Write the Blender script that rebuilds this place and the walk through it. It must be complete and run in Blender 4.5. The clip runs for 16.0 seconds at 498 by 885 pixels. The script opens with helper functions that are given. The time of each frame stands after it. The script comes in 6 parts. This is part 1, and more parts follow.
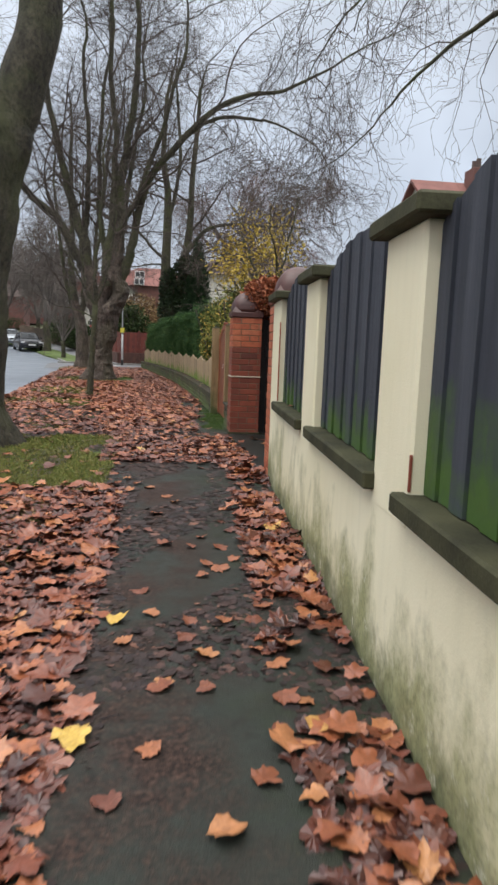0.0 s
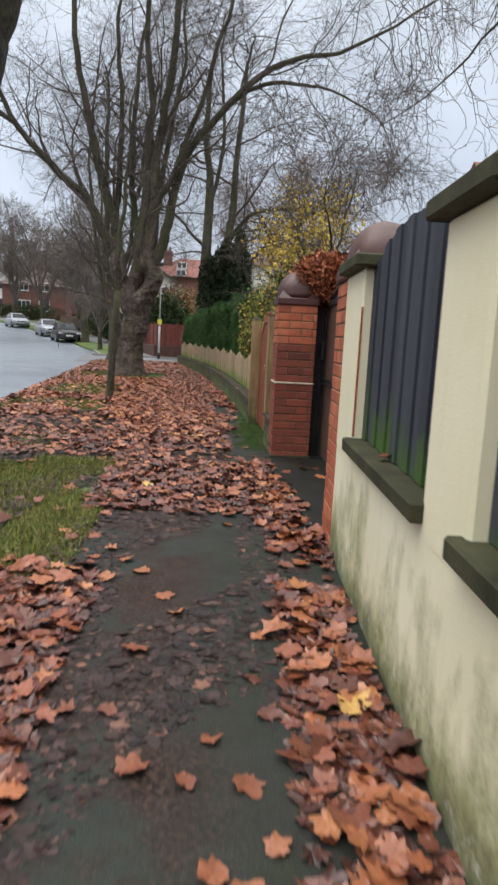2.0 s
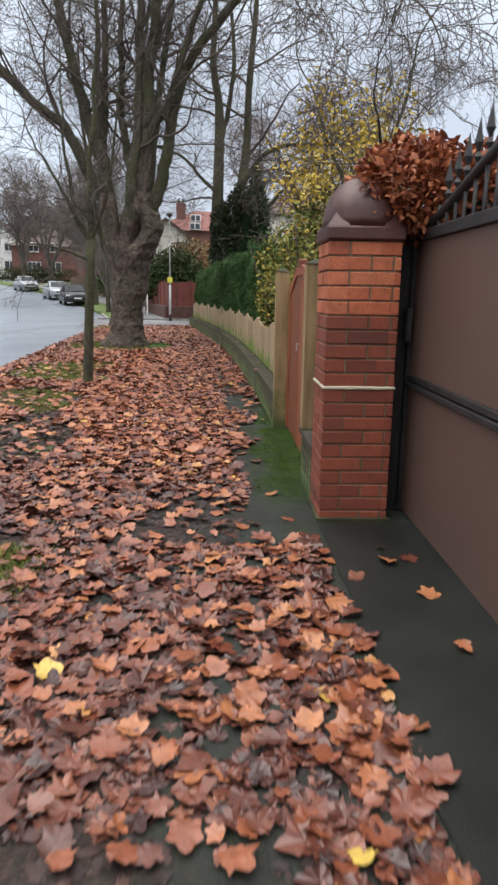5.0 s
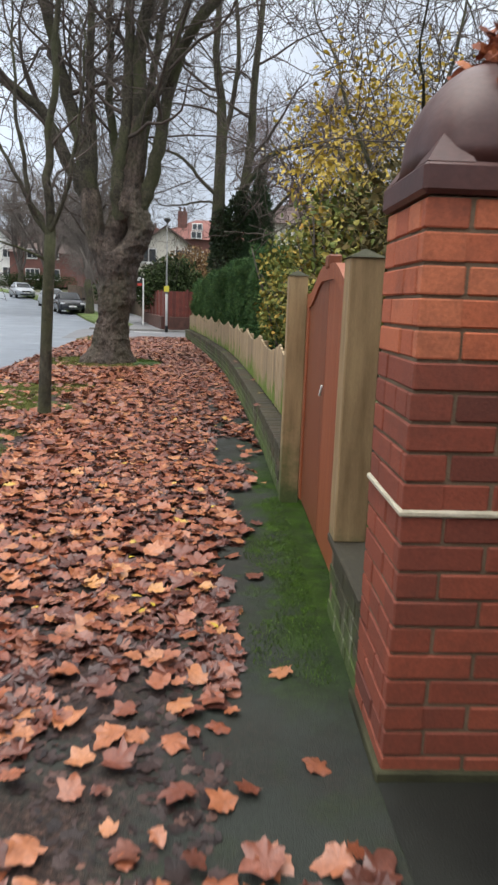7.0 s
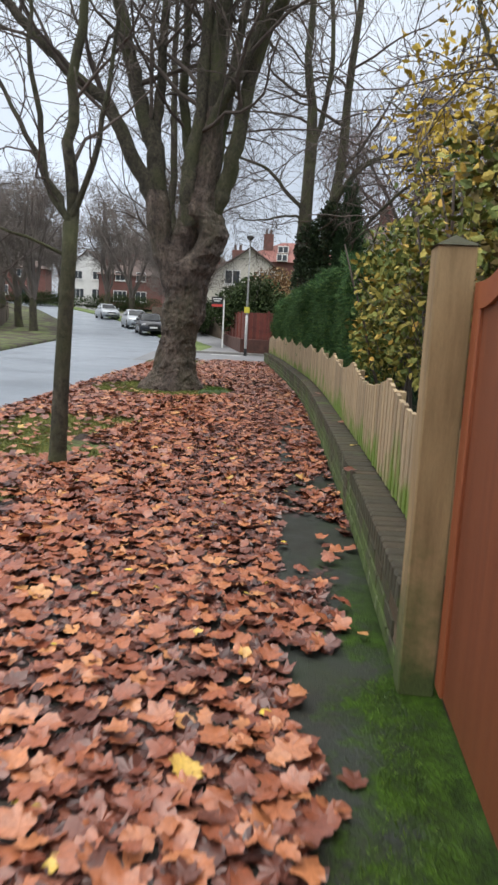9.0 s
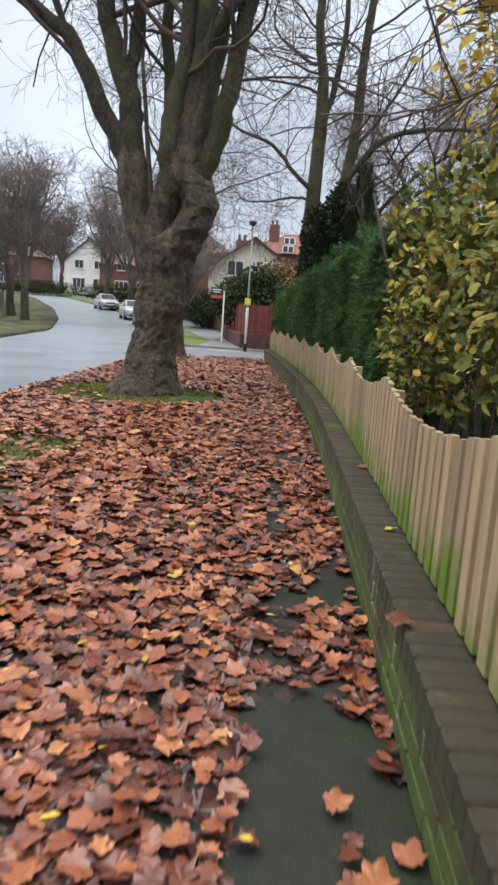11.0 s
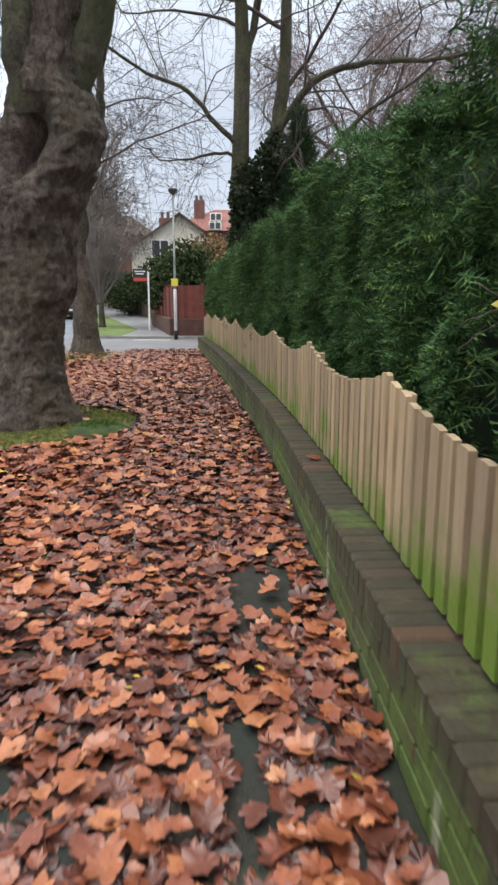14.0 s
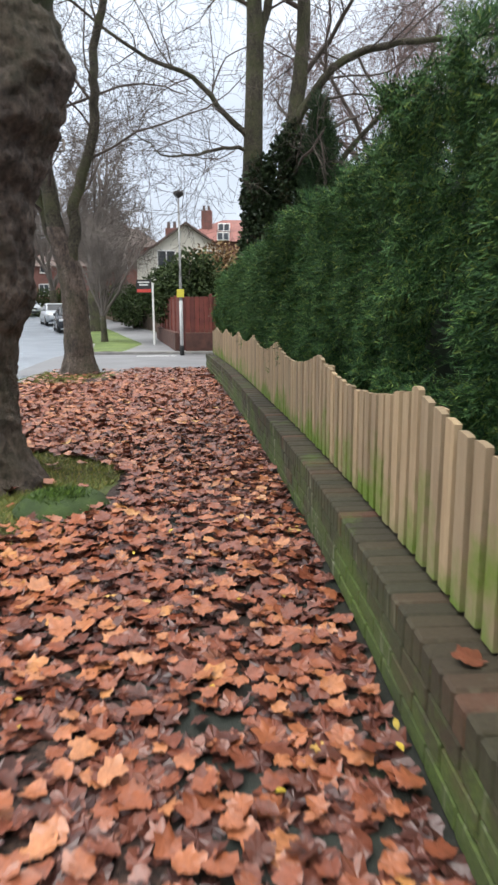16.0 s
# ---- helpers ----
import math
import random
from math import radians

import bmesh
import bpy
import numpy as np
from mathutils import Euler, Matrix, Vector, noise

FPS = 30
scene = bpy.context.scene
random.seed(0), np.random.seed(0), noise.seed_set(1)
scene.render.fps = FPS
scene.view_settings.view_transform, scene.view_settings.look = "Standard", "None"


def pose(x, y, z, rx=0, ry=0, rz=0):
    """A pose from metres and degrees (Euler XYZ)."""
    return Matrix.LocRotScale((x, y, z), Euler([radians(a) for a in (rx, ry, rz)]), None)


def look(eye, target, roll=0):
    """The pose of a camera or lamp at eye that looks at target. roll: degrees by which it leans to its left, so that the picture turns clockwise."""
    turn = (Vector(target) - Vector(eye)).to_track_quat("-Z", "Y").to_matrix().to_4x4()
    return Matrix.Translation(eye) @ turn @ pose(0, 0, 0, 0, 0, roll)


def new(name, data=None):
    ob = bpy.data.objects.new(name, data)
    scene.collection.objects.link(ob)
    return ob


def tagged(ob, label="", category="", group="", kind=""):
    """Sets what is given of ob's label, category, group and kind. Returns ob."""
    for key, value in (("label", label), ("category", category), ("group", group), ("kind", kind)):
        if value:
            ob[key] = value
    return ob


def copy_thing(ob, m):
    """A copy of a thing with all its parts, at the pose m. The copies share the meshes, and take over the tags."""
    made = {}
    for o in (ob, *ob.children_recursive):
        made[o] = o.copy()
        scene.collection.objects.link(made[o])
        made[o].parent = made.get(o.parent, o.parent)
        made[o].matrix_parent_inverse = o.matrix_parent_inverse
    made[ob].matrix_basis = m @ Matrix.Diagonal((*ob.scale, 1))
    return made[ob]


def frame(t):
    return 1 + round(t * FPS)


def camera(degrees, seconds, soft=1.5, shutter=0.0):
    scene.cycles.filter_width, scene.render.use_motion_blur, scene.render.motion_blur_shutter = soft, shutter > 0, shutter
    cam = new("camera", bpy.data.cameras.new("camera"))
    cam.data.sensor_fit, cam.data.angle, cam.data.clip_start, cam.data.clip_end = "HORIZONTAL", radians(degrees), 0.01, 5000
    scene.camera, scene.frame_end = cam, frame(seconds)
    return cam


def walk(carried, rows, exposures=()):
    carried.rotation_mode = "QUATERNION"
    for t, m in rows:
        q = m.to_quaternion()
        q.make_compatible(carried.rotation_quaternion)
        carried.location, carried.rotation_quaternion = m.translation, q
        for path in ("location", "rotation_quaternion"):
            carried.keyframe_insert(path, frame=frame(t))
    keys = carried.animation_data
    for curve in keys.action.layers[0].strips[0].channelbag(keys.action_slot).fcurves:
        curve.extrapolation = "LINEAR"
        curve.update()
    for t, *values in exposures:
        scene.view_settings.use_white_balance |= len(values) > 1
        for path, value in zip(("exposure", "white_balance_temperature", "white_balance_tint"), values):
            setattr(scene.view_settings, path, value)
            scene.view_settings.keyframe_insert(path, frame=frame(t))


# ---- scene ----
cam = camera(40.5, 16.0, soft=2.6, shutter=0.4)
SKY, SUN = 1.0, 1.5
PATH = [
    (0, (0.199, 0.179, 1.122), (0.464, 2.141, 0.843), 2.1),
    (0.5, (0.274, 0.681, 1.126), (0.572, 2.637, 0.836), 3.0),
    (1, (0.324, 1.2, 1.133), (0.605, 3.153, 0.806), 2.7),
    (1.5, (0.357, 1.717, 1.137), (0.519, 3.68, 0.794), 3.3),
    (2, (0.385, 2.241, 1.147), (0.534, 4.212, 0.845), 3.0),
    (2.5, (0.393, 2.709, 1.163), (0.458, 4.694, 0.931), 2.6),
    (3, (0.401, 3.213, 1.161), (0.416, 5.184, 0.822), -0.4),
    (3.5, (0.436, 3.701, 1.172), (0.488, 5.665, 0.796), 1.3),
    (4, (0.457, 4.215, 1.182), (0.665, 6.162, 0.777), 1.2),
    (4.5, (0.512, 4.739, 1.214), (0.62, 6.686, 0.773), 1.5),
    (4.7, (0.534, 4.95, 1.219), (0.619, 6.9, 0.78), 0.9),
    (6.8, (0.656, 7.011, 1.227), (0.721, 8.972, 0.841), 1.8),
    (7, (0.65, 7.188, 1.235), (0.736, 9.146, 0.835), 2.0),
    (7.5, (0.699, 7.7, 1.202), (0.658, 9.672, 0.869), 2.1),
    (8, (0.711, 8.17, 1.203), (0.696, 10.143, 0.879), 2.3),
    (8.5, (0.706, 8.716, 1.183), (0.578, 10.686, 0.862), 3.6),
    (9, (0.679, 9.274, 1.157), (0.527, 11.239, 0.816), 2.8),
    (9.2, (0.674, 9.492, 1.149), (0.528, 11.459, 0.819), 3.0),
    (11.3, (0.673, 11.725, 1.145), (0.51, 13.684, 0.774), 4.0),
    (11.5, (0.658, 11.937, 1.13), (0.489, 13.894, 0.751), 3.9),
    (12, (0.621, 12.462, 1.125), (0.515, 14.422, 0.742), 2.2),
    (12.5, (0.568, 12.963, 1.136), (0.475, 14.93, 0.783), 1.5),
    (13, (0.525, 13.452, 1.145), (0.464, 15.424, 0.815), 0.5),
    (13.5, (0.515, 13.958, 1.143), (0.441, 15.928, 0.805), 0.7),
    (14, (0.506, 14.466, 1.143), (0.515, 16.424, 0.736), 0.0),
    (14.5, (0.45, 14.961, 1.143), (0.4, 16.92, 0.743), 0.8),
    (15, (0.412, 15.445, 1.148), (0.369, 17.408, 0.769), 0.2),
    (15.5, (0.381, 15.932, 1.155), (0.351, 17.898, 0.784), 1.3),
    (16, (0.362, 16.447, 1.141), (0.347, 18.412, 0.768), -0.4),
]
walk(cam, [(t, look(eye, target, roll)) for t, eye, target, roll in PATH],
     [(0, 0.08), (2, 0.12), (4, 0.24), (7, 0.32), (9, 0.30), (12.5, 0.36), (15, 0.56), (16, 0.64)])

# ---- world, sun ----
world = bpy.data.worlds.new("overcast")
scene.world = world
world.use_nodes = True
wn, wl = world.node_tree.nodes, world.node_tree.links
wn.clear()
w_out = wn.new("ShaderNodeOutputWorld")
w_bg = wn.new("ShaderNodeBackground")
w_sky = wn.new("ShaderNodeTexSky")
w_sky.sky_type, w_sky.sun_disc = "NISHITA", False
w_sky.sun_elevation, w_sky.sun_rotation = radians(40), radians(200)
w_sky.dust_density, w_sky.air_density = 4.0, 1.0
w_dim = wn.new("ShaderNodeVectorMath")
w_dim.operation = "SCALE"
w_dim.inputs[3].default_value = 0.06
w_tc = wn.new("ShaderNodeTexCoord")
w_sep = wn.new("ShaderNodeSeparateXYZ")
w_ramp = wn.new("ShaderNodeValToRGB")
w_ramp.color_ramp.elements[0].position, w_ramp.color_ramp.elements[0].color = 0.0, (0.62, 0.68, 0.77, 1)
w_ramp.color_ramp.elements[1].position, w_ramp.color_ramp.elements[1].color = 1.0, (3.3, 3.3, 3.3, 1)
for pos, col in ((0.22, (0.62, 0.695, 0.815, 1)), (0.42, (0.76, 0.83, 0.94, 1)), (0.62, (1.45, 1.48, 1.55, 1))):
    w_ramp.color_ramp.elements.new(pos).color = col
w_noise = wn.new("ShaderNodeTexNoise")
w_noise.inputs["Scale"].default_value, w_noise.inputs["Detail"].default_value = 3.0, 4.0
w_cloud = wn.new("ShaderNodeMapRange")
w_cloud.inputs["From Min"].default_value, w_cloud.inputs["From Max"].default_value = 0.3, 0.7
w_cloud.inputs["To Min"].default_value, w_cloud.inputs["To Max"].default_value = 0.76, 1.24
w_mul = wn.new("ShaderNodeVectorMath")
w_mul.operation = "SCALE"
w_mix = wn.new("ShaderNodeMix")
w_mix.data_type = "RGBA"
w_mix.inputs[0].default_value = 0.9
wl.new(w_tc.outputs["Generated"], w_sep.inputs[0])
wl.new(w_tc.outputs["Generated"], w_noise.inputs["Vector"])
wl.new(w_sep.outputs["Z"], w_ramp.inputs[0])
wl.new(w_noise.outputs["Fac"], w_cloud.inputs["Value"])
wl.new(w_ramp.outputs[0], w_mul.inputs[0])
wl.new(w_cloud.outputs[0], w_mul.inputs[3])
wl.new(w_sky.outputs[0], w_dim.inputs[0])
wl.new(w_dim.outputs[0], w_mix.inputs[6])
wl.new(w_mul.outputs[0], w_mix.inputs[7])
wl.new(w_mix.outputs[2], w_bg.inputs["Color"])
w_bg.inputs["Strength"].default_value = SKY
wl.new(w_bg.outputs[0], w_out.inputs[0])
sun = new("sun", bpy.data.lights.new("sun", "SUN"))
sun.data.energy, sun.data.angle, sun.data.color = SUN, radians(50), (1.0, 0.97, 0.92)
sun.matrix_world = look((0, 0, 30), (9, 7, 0))


# ---- materials ----
class Nodes:
    """A material's node tree, with short calls."""

    def __init__(self, name):
        self.m = bpy.data.materials.new(name)
        self.m.use_nodes = True
        self.n, self.l = self.m.node_tree.nodes, self.m.node_tree.links
        self.b = self.n["Principled BSDF"]
        self.pos = self.n.new("ShaderNodeNewGeometry")

    def put(self, socket, value):
        if isinstance(value, (int, float, tuple)):
            socket.default_value = value
        else:
            self.l.new(value, socket)

    def noise(self, scale, detail=4.0, rough=0.55, stretch=None, offset=None):
        v = self.pos.outputs["Position"]
        if stretch:
            s = self.n.new("ShaderNodeVectorMath")
            s.operation = "MULTIPLY"
            self.l.new(v, s.inputs[0])
            s.inputs[1].default_value = stretch
            v = s.outputs[0]
        if offset is not None:
            a = self.n.new("ShaderNodeVectorMath")
            a.operation = "ADD"
            self.l.new(v, a.inputs[0])
            self.l.new(offset, a.inputs[1])
            v = a.outputs[0]
        t = self.n.new("ShaderNodeTexNoise")
        t.inputs["Scale"].default_value, t.inputs["Detail"].default_value, t.inputs["Roughness"].default_value = scale, detail, rough
        self.l.new(v, t.inputs["Vector"])
        return t.outputs["Fac"]

    def ramp(self, fac, stops):
        r = self.n.new("ShaderNodeValToRGB")
        e = r.color_ramp.elements
        while len(e) < len(stops):
            e.new(0.5)
        for el, (p, c) in zip(e, stops):
            el.position, el.color = p, (*c, 1)
        self.put(r.inputs[0], fac)
        return r.outputs[0]

    def span(self, v, a, b, lo=0.0, hi=1.0):
        r = self.n.new("ShaderNodeMapRange")
        r.inputs[1].default_value, r.inputs[2].default_value, r.inputs[3].default_value, r.inputs[4].default_value = a, b, lo, hi
        self.put(r.inputs[0], v)
        return r.outputs[0]

    def math(self, op, a, b):
        r = self.n.new("ShaderNodeMath")
        r.operation = op
        self.put(r.inputs[0], a)
        self.put(r.inputs[1], b)
        return r.outputs[0]

    def mix(self, fac, a, b, mode="MIX"):
        r = self.n.new("ShaderNodeMix")
        r.data_type, r.blend_type = "RGBA", mode
        self.put(r.inputs[0], fac)
        self.put(r.inputs[6], (*a, 1) if isinstance(a, tuple) else a)
        self.put(r.inputs[7], (*b, 1) if isinstance(b, tuple) else b)
        return r.outputs[2]

    def axis(self, i):
        s = self.n.new("ShaderNodeSeparateXYZ")
        self.l.new(self.pos.outputs["Position"], s.inputs[0])
        return s.outputs[i]

    def random(self):
        return self.n.new("ShaderNodeObjectInfo").outputs["Random"]

    def island(self):
        return self.pos.outputs["Random Per Island"]

    def done(self, colour, rough=0.8, bump=None, strength=0.3, dist=0.01, metal=0.0, spec=0.5):
        self.put(self.b.inputs["Base Color"], (*colour, 1) if isinstance(colour, tuple) else colour)
        self.put(self.b.inputs["Roughness"], rough)
        self.b.inputs["Metallic"].default_value = metal
        self.b.inputs["Specular IOR Level"].default_value = spec
        if bump is not None:
            k = self.n.new("ShaderNodeBump")
            k.inputs["Strength"].default_value, k.inputs["Distance"].default_value = strength, dist
            self.l.new(bump, k.inputs["Height"])
            self.l.new(k.outputs[0], self.b.inputs["Normal"])
        return self.m


def plain(name, a, b, scale=6.0, rough=0.7, fine=60.0, strength=0.3, dist=0.004, metal=0.0, stretch=None, pick="", spec=0.5):
    """Two-scale noise between two colours; pick: 'object' or 'island' adds a shift for each piece."""
    k = Nodes(name)
    col = k.ramp(k.noise(scale, stretch=stretch), [(0.3, a), (0.7, b)])
    f = k.noise(fine, 3.0, stretch=stretch)
    col = k.mix(0.5, col, k.ramp(f, [(0.25, (0.6, 0.6, 0.6)), (0.75, (1.25, 1.25, 1.25))]), "MULTIPLY")
    if pick:
        r = k.random() if pick == "object" else k.island()
        col = k.mix(1.0, col, k.ramp(r, [(0.0, (0.72, 0.72, 0.74)), (0.5, (1, 1, 1)), (1.0, (1.25, 1.2, 1.15))]), "MULTIPLY")
    return k.done(col, rough, f, strength, dist, metal, spec)


def leafy(name, stops, pick="island", rough=0.55, spec=0.4):
    k = Nodes(name)
    col = k.ramp(k.island() if pick == "island" else k.random(), stops)
    f = k.noise(90.0, 3.0)
    col = k.mix(0.55, col, k.ramp(f, [(0.25, (0.55, 0.5, 0.48)), (0.75, (1.3, 1.3, 1.3))]), "MULTIPLY")
    col = k.mix(0.6, col, k.ramp(k.noise(22.0, 4.0, 0.6), [(0.3, (0.55, 0.48, 0.45)), (0.65, (1.18, 1.18, 1.18))]), "MULTIPLY")
    return k.done(col, rough, f, 0.35, 0.004, 0.0, spec)


def algae(name, base_a, base_b, green, z0, z1, stretch=None, pick=False, scale=7.0, rough=0.75, amount=1.0):
    """Boards or render with green algae creeping up from the foot z0, patchy, gone by about z1."""
    k = Nodes(name)
    col = k.ramp(k.noise(scale, stretch=stretch), [(0.3, base_a), (0.7, base_b)])
    f = k.noise(70.0, 3.0, stretch=stretch)
    col = k.mix(0.45, col, k.ramp(f, [(0.25, (0.65, 0.65, 0.65)), (0.75, (1.2, 1.2, 1.2))]), "MULTIPLY")
    if pick:
        col = k.mix(1.0, col, k.ramp(k.random(), [(0.0, (0.7, 0.7, 0.72)), (0.5, (1, 1, 1)), (1.0, (1.2, 1.17, 1.12))]), "MULTIPLY")
    n = k.noise(3.2, 6.0, 0.65)
    edge = k.math("ADD", k.axis(2), k.span(n, 0.3, 0.7, (z1 - z0) * 0.9, -(z1 - z0) * 0.9))
    if pick:
        edge = k.math("ADD", edge, k.span(k.random(), 0.0, 1.0, -(z1 - z0) * 0.35, (z1 - z0) * 0.35))
    mask = k.span(edge, z0, z1, amount, 0.0)
    col = k.mix(mask, col, k.mix(k.span(f, 0.3, 0.7), green, tuple(c * 0.5 for c in green)))
    return k.done(col, rough, f, 0.3, 0.004)


def cream_render():
    """Cream masonry paint, with grey-green splash stains and pale bloom near the foot."""
    k = Nodes("cream_render")
    col = k.ramp(k.noise(1.6, 5.0), [(0.3, (0.72, 0.67, 0.46)), (0.7, (0.80, 0.75, 0.55))])
    z = k.axis(2)
    drip = k.noise(3.0, 5.0, 0.6, stretch=(1.3, 1.3, 0.8))
    low = k.span(k.math("ADD", z, k.span(drip, 0.3, 0.7, 0.28, -0.26)), 0.08, 0.46, 1.0, 0.0)
    col = k.mix(k.math("MULTIPLY", low, 0.85), col, (0.24, 0.25, 0.09))
    foot = k.span(k.math("ADD", z, k.span(k.noise(5.0, 6.0, 0.7), 0.3, 0.7, 0.14, -0.12)), 0.0, 0.18, 1.0, 0.0)
    col = k.mix(k.math("MULTIPLY", foot, 0.85), col, (0.085, 0.095, 0.04))
    bloom = k.math("MULTIPLY", k.span(k.noise(9.0, 7.0, 0.75), 0.56, 0.66), low)
    col = k.mix(k.math("MULTIPLY", bloom, 0.6), col, (0.7, 0.68, 0.56))
    scale = k.math("MULTIPLY", k.span(k.noise(42.0, 5.0, 0.7), 0.48, 0.60), low)
    col = k.mix(k.math("MULTIPLY", scale, 0.45), col, (0.10, 0.105, 0.055))
    fine = k.noise(160.0, 2.0)
    streak = k.span(k.noise(2.0, 4.0, 0.6, stretch=(9, 9, 0.35)), 0.5, 0.75)
    col = k.mix(k.math("MULTIPLY", streak, 0.12), col, (0.42, 0.41, 0.27))
    return k.done(col, 0.8, k.math("ADD", k.noise(25.0, 4.0), fine), 0.35, 0.004)


def tarmac_path():
    """Worn footpath: dark grey-green asphalt, brown leaf dirt in patches, moss along the wall foot."""
    k = Nodes("tarmac_path")
    agg = k.noise(220.0, 2.0)
    col = k.mix(k.noise(2.3, 5.0), (0.020, 0.0235, 0.021), (0.040, 0.046, 0.039))
    col = k.mix(0.6, col, k.ramp(agg, [(0.35, (0.5, 0.5, 0.5)), (0.7, (1.5, 1.5, 1.45))]), "MULTIPLY")
    dirt = k.span(k.noise(1.5, 7.0, 0.68), 0.42, 0.55)
    dirt = k.math("MULTIPLY", dirt, k.span(k.axis(0), 0.30, 0.55, 1.0, 0.2))
    col = k.mix(k.math("MULTIPLY", dirt, 0.85), col, k.ramp(k.noise(60.0, 6.0, 0.75), [(0.36, (0.008, 0.005, 0.005)), (0.5, (0.032, 0.019, 0.016)), (0.66, (0.10, 0.056, 0.042))]))
    x, y = k.axis(0), k.axis(1)
    edge = k.span(k.math("ADD", x, k.span(k.noise(4.5, 6.0, 0.7), 0.3, 0.7, -0.25, 0.25)), 0.82, 1.02)
    along = k.math("MULTIPLY", k.span(y, 8.9, 9.8), k.span(y, 13.2, 11.6))
    moss = k.math("MULTIPLY", edge, along)
    faint = k.math("MULTIPLY", k.math("MULTIPLY", k.span(k.noise(2.0, 5.0, 0.65), 0.5, 0.62), k.span(x, 0.35, 0.6)), 0.18)
    moss = k.math("MAXIMUM", moss, faint)
    fuzz = k.noise(120.0, 3.0)
    col = k.mix(moss, col, k.ramp(fuzz, [(0.3, (0.008, 0.018, 0.002)), (0.75, (0.05, 0.105, 0.008))]))
    col = k.mix(k.math("MULTIPLY", moss, 0.8), col, k.ramp(k.noise(9.0, 6.0, 0.7), [(0.38, (0.25, 0.25, 0.25)), (0.62, (1.2, 1.2, 1.2))]), "MULTIPLY")
    rough = k.span(k.noise(3.0, 4.0), 0.35, 0.65, 0.42, 0.75)
    return k.done(col, rough, k.math("ADD", agg, k.math("MULTIPLY", k.math("MULTIPLY", moss, fuzz), 5.0)), 0.5, 0.006, spec=0.14)


def verge_soil():
    """Trodden verge: dark leaf mould with patches of thin grass and moss."""
    k = Nodes("verge_soil")
    f = k.noise(70.0, 5.0, 0.7)
    col = k.ramp(f, [(0.3, (0.012, 0.008, 0.006)), (0.55, (0.036, 0.021, 0.016)), (0.8, (0.09, 0.048, 0.032))])
    g = k.span(k.noise(0.9, 6.0, 0.65), 0.47, 0.56)
    col = k.mix(k.math("MULTIPLY", g, 0.85), col, k.ramp(k.noise(60.0, 4.0), [(0.3, (0.05, 0.075, 0.016)), (0.7, (0.13, 0.17, 0.04))]))
    return k.done(col, 0.9, f, 0.8, 0.02)


def wet_road():
    k = Nodes("wet_road")
    agg = k.noise(150.0, 2.0)
    col = k.mix(k.noise(0.35, 5.0), (0.14, 0.165, 0.195), (0.21, 0.235, 0.265))
    col = k.mix(0.5, col, k.ramp(agg, [(0.3, (0.6, 0.6, 0.6)), (0.7, (1.3, 1.3, 1.3))]), "MULTIPLY")
    return k.done(col, k.span(k.noise(0.6, 4.0), 0.35, 0.65, 0.30, 0.48), agg, 0.12, 0.004)


def bark(name, a, b, c, green=0.35):
    """Plane bark: brown-grey with flaked patches, green algae in a thin film."""
    k = Nodes(name)
    v = k.noise(7.0, 6.0, 0.65, stretch=(1, 1, 0.5))
    col = k.ramp(v, [(0.28, a), (0.5, b), (0.75, c)])
    f = k.noise(26.0, 8.0, 0.74, stretch=(1, 1, 0.7))
    col = k.mix(0.85, col, k.ramp(f, [(0.36, (0.22, 0.20, 0.19)), (0.5, (1.0, 0.98, 0.96)), (0.64, (1.65, 1.6, 1.55))]), "MULTIPLY")
    col = k.mix(k.math("MULTIPLY", k.span(k.noise(1.7, 4.0), 0.45, 0.65), green), col, (0.075, 0.085, 0.03))
    return k.done(col, 0.9, k.math("ADD", v, f), 1.0, 0.05)


def brick_faces(name, stops, pick):
    k = Nodes(name)
    col = k.ramp(k.random() if pick == "object" else k.island(), stops)
    f = k.noise(110.0, 4.0, 0.65)
    col = k.mix(0.6, col, k.ramp(f, [(0.3, (0.6, 0.58, 0.56)), (0.7, (1.25, 1.25, 1.25))]), "MULTIPLY")
    col = k.mix(k.span(k.noise(6.0, 6.0, 0.7), 0.5, 0.75, 0.0, 0.6), col, (0.10, 0.035, 0.022))
    return k.done(col, 0.75, f, 0.45, 0.004)


